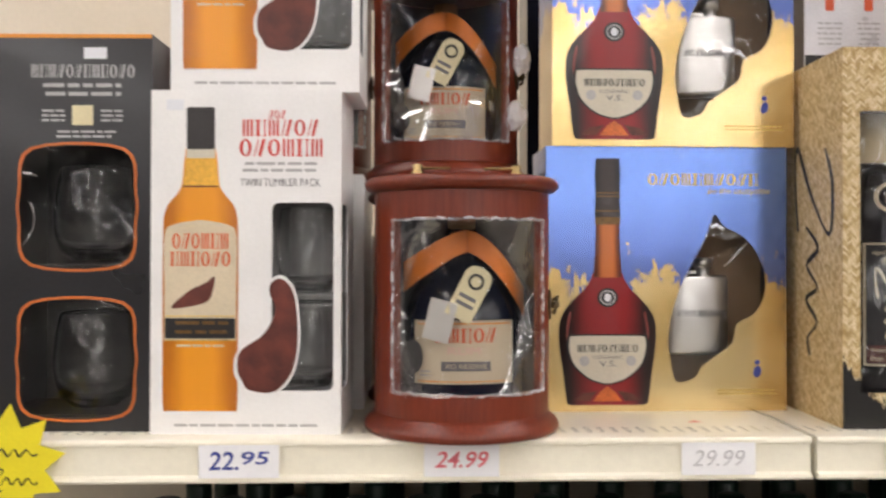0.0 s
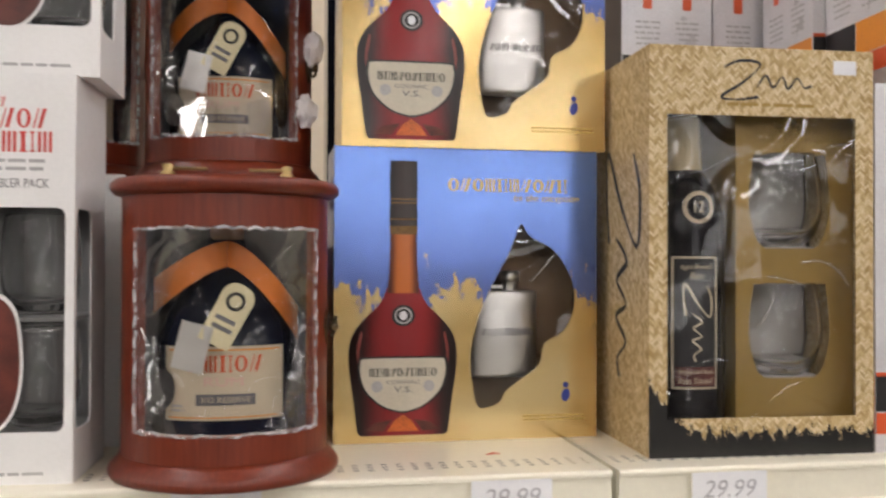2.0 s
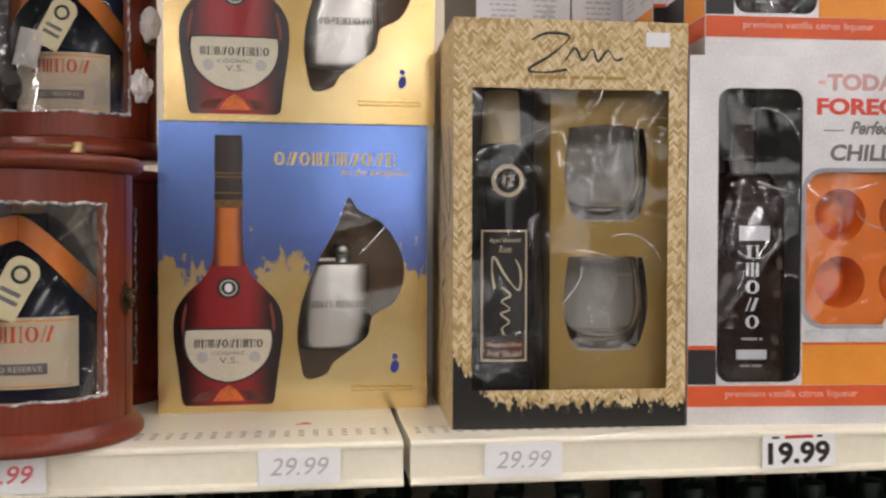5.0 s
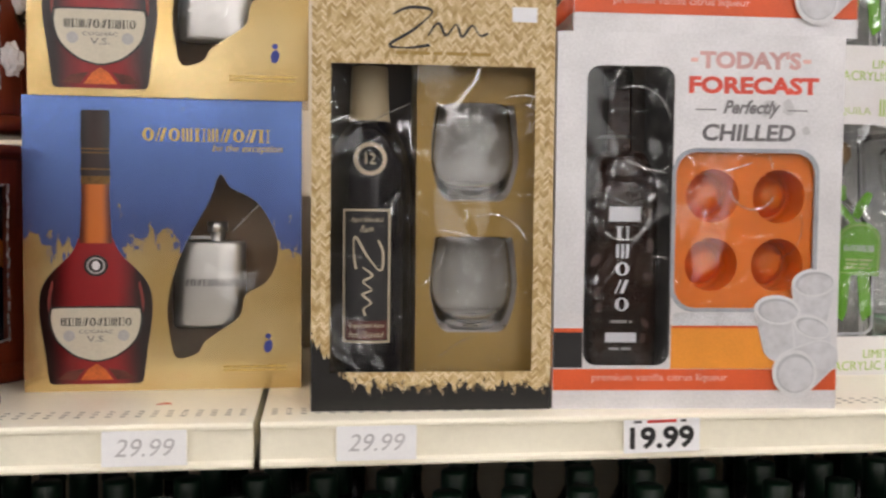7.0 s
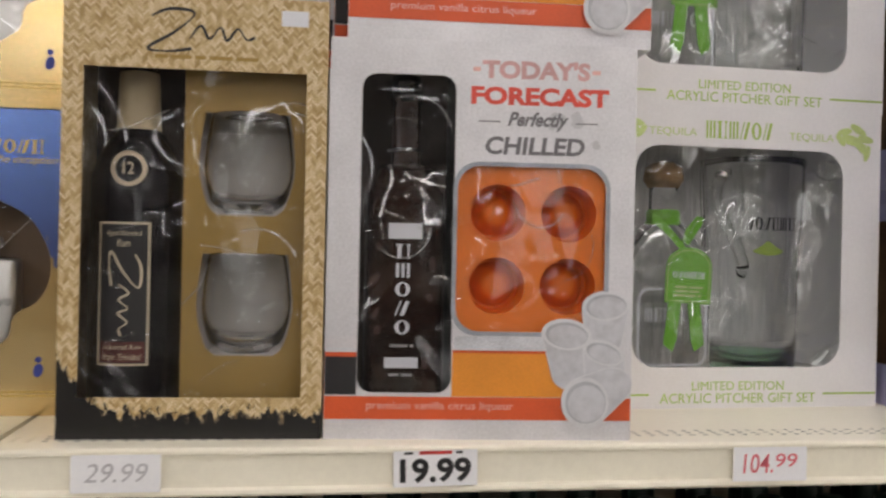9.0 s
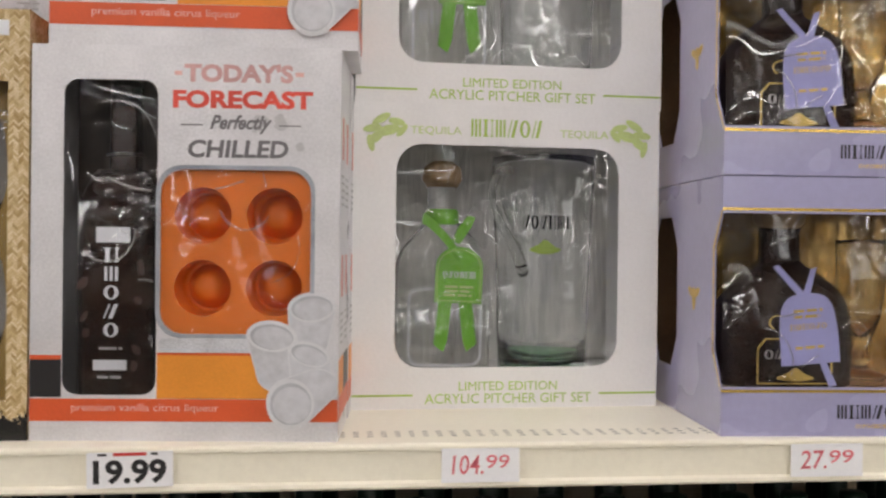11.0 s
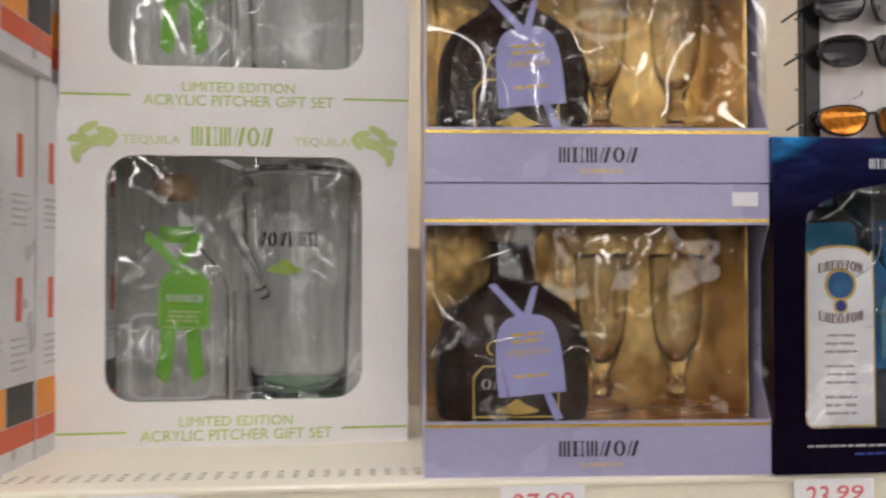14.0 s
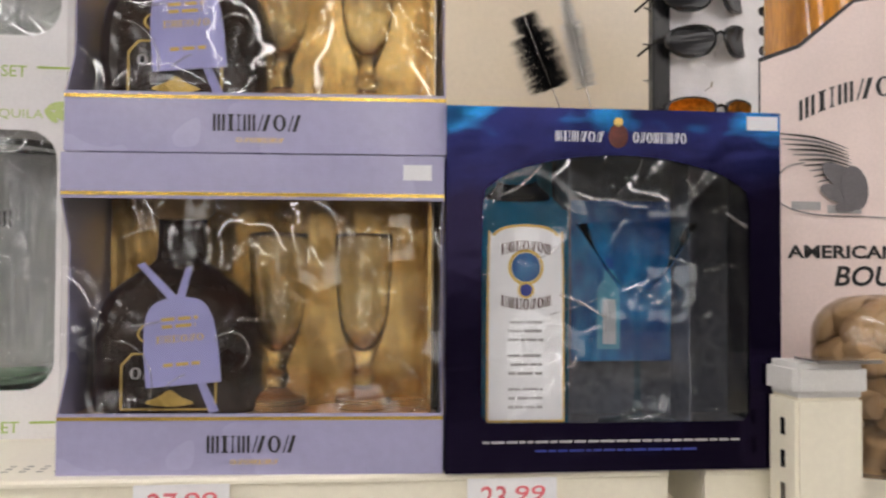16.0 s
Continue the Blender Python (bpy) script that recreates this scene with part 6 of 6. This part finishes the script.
    part("sticker", sheet(0.2810, 0.3050, 0.2440, 0.2570, -0.0005), STICKER, s, "small white price sticker")
    return s


coffee = coffee_set(pose(1.4015, 1.0165, SHELF_Z, 0, 0, -3.2))
copy_thing(coffee, pose(1.4030, 1.0190, SHELF_Z + 0.2660, 0, 0, -3.2))


# ---- gin set ----
def gin_set(m):
    w, d, h = 0.2925, 0.110, 0.3075
    s = thing("gin_gift_set", m, "dark blue foil gin gift set with martini glass", "gift set")
    arch = [(0.036, 0.041), (0.258, 0.041), (0.264, 0.047), (0.2645, 0.150), (0.2650, 0.222)] + curve_through([(0.262, 0.238), (0.236, 0.254), (0.190, 0.265), (0.148, 0.268), (0.106, 0.265), (0.060, 0.254), (0.034, 0.238)], False, 4) + [(0.031, 0.222), (0.030, 0.150), (0.030, 0.047)]
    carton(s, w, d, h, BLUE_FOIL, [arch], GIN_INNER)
    creased(part("window", sheet(0.024, 0.270, 0.036, 0.274, 0.002), LOOSE_FILM, s, "creased clear plastic window"), 0.024, 0.270, 0.036, 0.274, 0.002, 109)
    part("inner_floor", box(0.004, w - 0.004, 0.005, d - 0.004, 0.030, 0.033), GIN_INNER, s)
    part("inner_tray", box(0.1120, 0.1140, 0.030, 0.100, 0.033, 0.28), GIN_INNER, s)
    part("backing", box(0.1145, 0.2250, 0.086, 0.088, 0.085, 0.236), BLUE_PICTURE, s, "blue printed backing card")
    # added card: lends the bottle glass in front a brighter teal
    part("backing", box(0.0200, 0.1110, 0.092, 0.094, 0.033, 0.280), TEAL_BACK, s, "teal card added behind the bottle to brighten its glass")
    part("backing_side", box(0.2255, 0.2270, 0.040, 0.088, 0.033, 0.280), GIN_INNER, s)
    part("bottle_picture", plate(mirrored(0.1640, [(0.096, 0.0110), (0.140, 0.0110), (0.154, 0.0095), (0.162, 0.0045), (0.176, 0.0040)], 3), 0.0850, 0.0008), BLUE_BOTTLE_PRINT, s, "small printed bottle")
    part("bottle_picture", plate(rect(0.1585, 0.1710, 0.101, 0.143), 0.0842, 0.0006), ICE_CUP, s)
    part("bottle_picture", plate(rect(0.1600, 0.1680, 0.170, 0.180), 0.0842, 0.0006), INK_BLUE, s)
    b = clear(part("bottle", squarish([(0.95, 0.033), (1.0, 0.038), (1.0, 0.205), (0.92, 0.222), (0.55, 0.240), (0.40, 0.250), (0.38, 0.272)], 0.0680, 0.050, 0.0440, 0.0360, 5.0, 40, 3), PALE_BLUE_GLASS, s, "pale blue square gin bottle", True))
    part("cap", lathe([(0, 0.270), (0.0175, 0.270), (0.0175, 0.290), (0, 0.291)], 0.0680, 0.050, n=24), CHROME, b, smooth=True)
    label = mirrored(0.0700, [(0.040, 0.0340), (0.190, 0.0330), (0.200, 0.029), (0.207, 0.018), (0.209, 0.0)], 4)
    part("label", plate(label, 0.0125, 0.0006), GOLD_PRINT, b, "gold label border")
    part("label", plate([(0.0700 + (a - 0.0700) * 0.95, 0.124 + (c - 0.124) * 0.975) for a, c in label], 0.0119, 0.0005), TAG_PAPER, b, "white gin label")
    for z, k in ((0.190, 0.30), (0.1400, -0.30)):
        names = letter_blocks(7, 0.0480, 0.0920, z - 0.004, z + 0.005, 0.0117, 45)
        for v in names.verts:
            v.co.z -= k * 26 * (v.co.x - 0.0700) ** 2
        part("name_block", names, BROWN_PRINT, b)
    part("emblem", plate(ellipse(0.0700, 0.172, 0.0125, 0.0125), 0.0114, 0.0004), BLUE_PICTURE, b, "round blue emblem")
    part("emblem", plate(ellipse(0.0700, 0.172, 0.0155, 0.0155), 0.0116, 0.0003, [ellipse(0.0700, 0.172, 0.0128, 0.0128)]), GOLD_PRINT, b)
    part("emblem", plate(ellipse(0.0700, 0.1525, 0.0072, 0.0072), 0.0113, 0.0004), GOLD_PRINT, b)
    part("emblem", plate(ellipse(0.0700, 0.1525, 0.0052, 0.0052), 0.0110, 0.0003), INK_BLUE, b)
    part("small_print", bars(0.0545, 0.0855, [0.124 - 0.0075 * k - 0.006 * (k // 3) for k in range(9)], 0.0118, 0.0022, 46), INK_FAINT, b)
    g = lathe([(0, 0.033), (0.036, 0.033), (0.036, 0.0345), (0.006, 0.039), (0.0032, 0.050), (0.0030, 0.130), (0.006, 0.140), (0.030, 0.172), (0.056, 0.212), (0.0545, 0.2125), (0.0285, 0.174), (0.004, 0.1445), (0, 0.144)], 0.1820, 0.055, 0.8, 36)
    clear(part("martini_glass", g, THIN_BLUE, s, "pale blue martini glass", True))
    part("name_block", letter_blocks(6, 0.0920, 0.1350, 0.2790, 0.2880, -0.0001, 47), STICKER, s)
    part("name_block", letter_blocks(8, 0.1600, 0.2080, 0.2790, 0.2880, -0.0001, 48), STICKER, s)
    part("crest", plate(ellipse(0.1475, 0.2845, 0.0085, 0.0105), -0.0005, 0.0004), BROWN_PRINT, s)
    part("crest", plate(ellipse(0.1475, 0.2965, 0.004, 0.004), -0.0005, 0.0004), GOLD_PRINT, s)
    part("small_print", bars(0.0300, 0.2620, (0.0245,), -0.0001, 0.0019, 49), INK_FAINT, s)
    part("small_print", bars(0.0700, 0.2200, (0.0170,), -0.0001, 0.0018, 50), INK_BLUE, s)
    part("sticker", sheet(0.2620, 0.2900, 0.2920, 0.3040, -0.0005), STICKER, s, "small white price sticker")
    return s


gin_set(pose(1.7180, 0.9950, SHELF_Z, 0, 0, -0.2))


# ---- behind the gin set ----
def bottle_brush(x, y, m_tilt, material, label, length=0.10, radius=0.022):
    s = thing("bottle_brush", pose(x, y, SHELF_Z + 0.330, 0, m_tilt, 0), label, "brush")
    part("wire", tube([(0, 0, 0), (0, 0, 0.262 + length)], 0.0016, 6), CHROME, s)
    rng, bm = random.Random(int(radius * 1e4)), bmesh.new()
    for i in range(2800):
        z = 0.250 + length * rng.random()
        a = rng.uniform(0, 2 * math.pi)
        top = (z - 0.250) / length
        r = radius * (1.0 if top < 0.74 else 0.62) * rng.uniform(0.82, 1.08)
        q = Vector((0, 0, 0.0006))
        p, e = Vector((0, 0, z)), Vector((r * math.cos(a), r * math.sin(a), z + rng.uniform(-0.004, 0.004)))
        bm.faces.new([bm.verts.new(v) for v in (p - q, p + q, e)])
    tagged(part("bristles", bm, material, s), kind="stuff")
    return s


def brush_jar(x, y):
    s = thing("brush_jar", pose(x, y, SHELF_Z), "clear plastic jar holding bottle brushes behind the gin set", "jar")
    clear(part("jar", lathe([(0, 0), (0.045, 0), (0.048, 0.004), (0.048, 0.36), (0.046, 0.36), (0.046, 0.006), (0, 0.006)], n=32), CLEAR, s, smooth=True))
    part("holder_floor", lathe([(0, 0.007), (0.044, 0.007), (0.044, 0.323), (0, 0.324)], n=24), WHITE_PLASTIC, s, smooth=True)
    return s


brush_jar(2.195, 2.157)
bottle_brush(2.172, 2.145, -22, BLACK_PLASTIC, "black bristled bottle brush leaning in a clear jar", 0.165, 0.056)
bottle_brush(2.219, 2.170, -14, WHITE_PLASTIC, "white bristled bottle brush leaning in a clear jar", 0.19, 0.030)


def sunglasses(parent_pose, lens_material, label):
    s = thing("sunglasses", parent_pose @ Matrix.Scale(1.2, 4), label, "sunglasses", "sunglasses on the rack")
    for k in (-1, 1):
        ring = curve_through([(k * 0.009, 0.012), (k * 0.036, 0.023), (k * 0.074, 0.018), (k * 0.083, -0.005), (k * 0.062, -0.026), (k * 0.030, -0.028), (k * 0.012, -0.012)], True, 4)
        inner = [(k * 0.046 + (a - k * 0.046) * 0.88, b * 0.86) for a, b in ring]
        rim, lens = plate(ring, 0, 0.005, [inner]), plate(inner, 0.001, 0.002)
        for v in list(rim.verts) + list(lens.verts):
            v.co.y += 4.5 * v.co.x ** 2 + 6.0 * v.co.z ** 2
        part("rim", rim, BLACK_PLASTIC, s)
        part("lens", lens, lens_material, s, "glossy lens")
        part("temple", tube([(k * 0.083, 0.034, 0.008), (k * 0.086, 0.05, 0.006), (k * 0.083, 0.11, -0.006)], 0.0022, 6), BLACK_PLASTIC, s)
    part("bridge", tube([(-0.010, 0.002, 0.006), (0, 0.001, 0.010), (0.010, 0.002, 0.006)], 0.0025, 6), BLACK_PLASTIC, s)
    return s


def glasses_rack(x, y):
    s = thing("sunglasses_rack", pose(x, y, SHELF_Z), "silver perforated sunglasses rack with black side bar", "display rack")
    holes = [ellipse(0.205, 0.10 + 0.039 * k, 0.0105, 0.0105, 16) for k in range(21)]
    part("panel", plate(rect(0.014, 0.260, 0, 0.94), 0, 0.003, holes), SILVER_CARD, s, "silver-white perforated panel")
    part("panel_backing", box(0.014, 0.260, 0.010, 0.012, 0, 0.94), BLACK_PLASTIC, s)
    part("side_bar", box(-0.022, 0.013, -0.008, 0.020, 0, 0.96, 0.003), BLACK_PLASTIC, s, "black side bar")
    for k in range(5):
        for x1 in (0.085,):
            part("hook", tube([(x1, 0.002, 0.435 + 0.09 * k), (x1, -0.030, 0.437 + 0.09 * k), (x1, -0.034, 0.445 + 0.09 * k)], 0.0018, 6), CHROME, s, "chromed hook")
        part("peg", tube([(-0.004, 0.0, 0.47 + 0.07 * k), (-0.040, -0.006, 0.47 + 0.07 * k)], 0.0020, 6), CHROME, s, "chromed side peg")
    return s


glasses_rack(2.250, 1.950)
rear_deck = thing("shelf", pose(1.2, BACK_Y + 0.016, SHELF_Z), "cream steel shelf of the next aisle holding the sunglasses rack", "shelf", "gondola shelves")
part("deck", box(0, 2.2, 0, 0.86, -0.03, 0, 0.002), CREAM, rear_deck)
part("rear_channel", box(0, 2.2, 0.861, 0.865, -0.043, -0.001, 0.001), CREAM, rear_deck)
SMOKE = surface("smoked_lens", (0.012, 0.012, 0.014), 0.08, var=0.1, spec=0.3)
AMBER_LENS = surface("amber_mirrored_lens", (0.55, 0.20, 0.02), 0.08, 0.7, var=0.3, scale=20)
sunglasses(pose(2.350, 1.905, SHELF_Z + 0.478, 0, 0, 10), AMBER_LENS, "black sunglasses with amber mirrored lenses on the rack")
sunglasses(pose(2.350, 1.905, SHELF_Z + 0.618, 0, -5, 16), SMOKE, "black wraparound sunglasses with smoked lenses on the rack")
sunglasses(pose(2.345, 1.905, SHELF_Z + 0.705, 0, -4, 16), SMOKE, "black wraparound sunglasses with smoked lenses on the rack")


# ---- far end ----
def display_bottle(x, y):
    s = thing("display_bottle", pose(x, y, SHELF_Z), "large amber bourbon display bottle with pale pink label", "bottle")
    part("bottle", squarish([(0.96, 0.0), (1.0, 0.010), (1.0, 0.50), (0.90, 0.55), (0.45, 0.60), (0.30, 0.64), (0.28, 0.72)], 0.175, 0.060, 0.122, 0.055, 4.5, 48, 2), AMBER, s, "amber spirit in clear glass", True)
    outline = [(0.008, 0.075), (0.302, 0.075), (0.302, 0.373), (0.262, 0.388), (0.205, 0.435), (0.155, 0.445), (0.105, 0.435), (0.048, 0.388), (0.008, 0.373)]
    lab = part("label", plate([(0.155 + (a - 0.155) * 1.01, b + 0.004) for a, b in outline], 0.0012, 0.0008), INK_BLACK, s)
    part("label_face", plate(outline, 0.0002, 0.0009), PINK_LABEL, lab, "pale pink paper label")
    arcs = letter_blocks(11, 0.045, 0.265, 0.318, 0.338, 0.0, 51)
    for v in arcs.verts:
        v.co.z -= 2.4 * (v.co.x - 0.155) ** 2 - 0.026
    part("name_block", arcs, INK_BLACK, lab)
    for k in range(11):
        tip, root = (0.018 + 0.0052 * k, 0.304 - 0.0052 * k), (0.098 + 0.001 * k, 0.290 - 0.0036 * k)
        mid = (tip[0] * 0.45 + root[0] * 0.55, tip[1] * 0.45 + root[1] * 0.55 + 0.004)
        feather = curve_through([tip, (mid[0], mid[1] + 0.0016), root, (mid[0] + 0.002, mid[1] - 0.0012)], True, 4)
        part("ornament", plate(feather, -0.0004 - 0.00015 * k, 0.0001), INK_GREY if k % 3 == 1 else INK_BLACK, lab, "dark flourish print")
    for k, (x, z, rx, rz, tl) in enumerate(((0.088, 0.262, 0.022, 0.010, -35), (0.084, 0.246, 0.018, 0.008, -20), (0.102, 0.252, 0.014, 0.022, 10), (0.094, 0.234, 0.012, 0.006, 5))):
        part("ornament", plate(ellipse(x, z, rx, rz, 16, tl), -0.0024 - 0.0003 * k, 0.0002), INK_GREY, lab)
    scroll = curve_through([(0.052, 0.276), (0.032, 0.270), (0.022, 0.252), (0.028, 0.236), (0.060, 0.226), (0.120, 0.224), (0.160, 0.222)], False, 6)
    part("ornament", tube([(a, -0.0002, b) for a, b in scroll], 0.0006, 5), INK_GREY, lab)
    part("small_print", bars(0.038, 0.070, (0.230,), 0.0, 0.008, 60), INK_FAINT, lab)
    part("small_print", bars(0.074, 0.112, (0.227,), 0.0, 0.008, 61), INK_FAINT, lab)
    part("inscription", lettering("AMERICAN", 0.034, 0.148, 0.183, 0.196, 0.0, bold=0.03), INK_BLACK, lab)
    part("inscription", lettering("BOURBON", 0.082, 0.228, 0.156, 0.176, 0.0, 0.2, bold=0.02), INK_BLACK, lab)
    return s


display_bottle(2.026, 1.080)


def cork_jar(x, y):
    s = thing("cork_jar", pose(x, y, SHELF_Z), "clear plastic jar full of tan corks", "jar")
    clear(part("jar", lathe([(0, 0), (0.058, 0), (0.062, 0.004), (0.064, 0.10), (0.060, 0.128), (0.040, 0.146), (0.0, 0.150), (0, 0.148), (0.038, 0.1442), (0.058, 0.127), (0.062, 0.10), (0.060, 0.006), (0, 0.004)], n=40, steps=2), CLEAR, s, smooth=True))
    rng = random.Random(5)
    for k in range(70):
        a, r, z = rng.uniform(0, 2 * math.pi), 0.046 * math.sqrt(rng.random()), 0.016 + 0.105 * (k / 70)
        bm = lathe([(0, -0.016), (0.0095, -0.016), (0.0105, -0.014), (0.0105, 0.014), (0.0095, 0.016), (0, 0.016)], n=10)
        ob = part("cork", bm, CORK, s, smooth=True)
        ob.matrix_basis = pose(r * math.cos(a), r * math.sin(a), z, rng.uniform(0, 180), rng.uniform(0, 180), 0)
    return s


cork_jar(2.118, 1.010)

# crumpled tissues beside the stacked cabinet
tissue(0.156, 1.235, 1.640, 3)
tissue(0.148, 1.225, 1.567, 8)
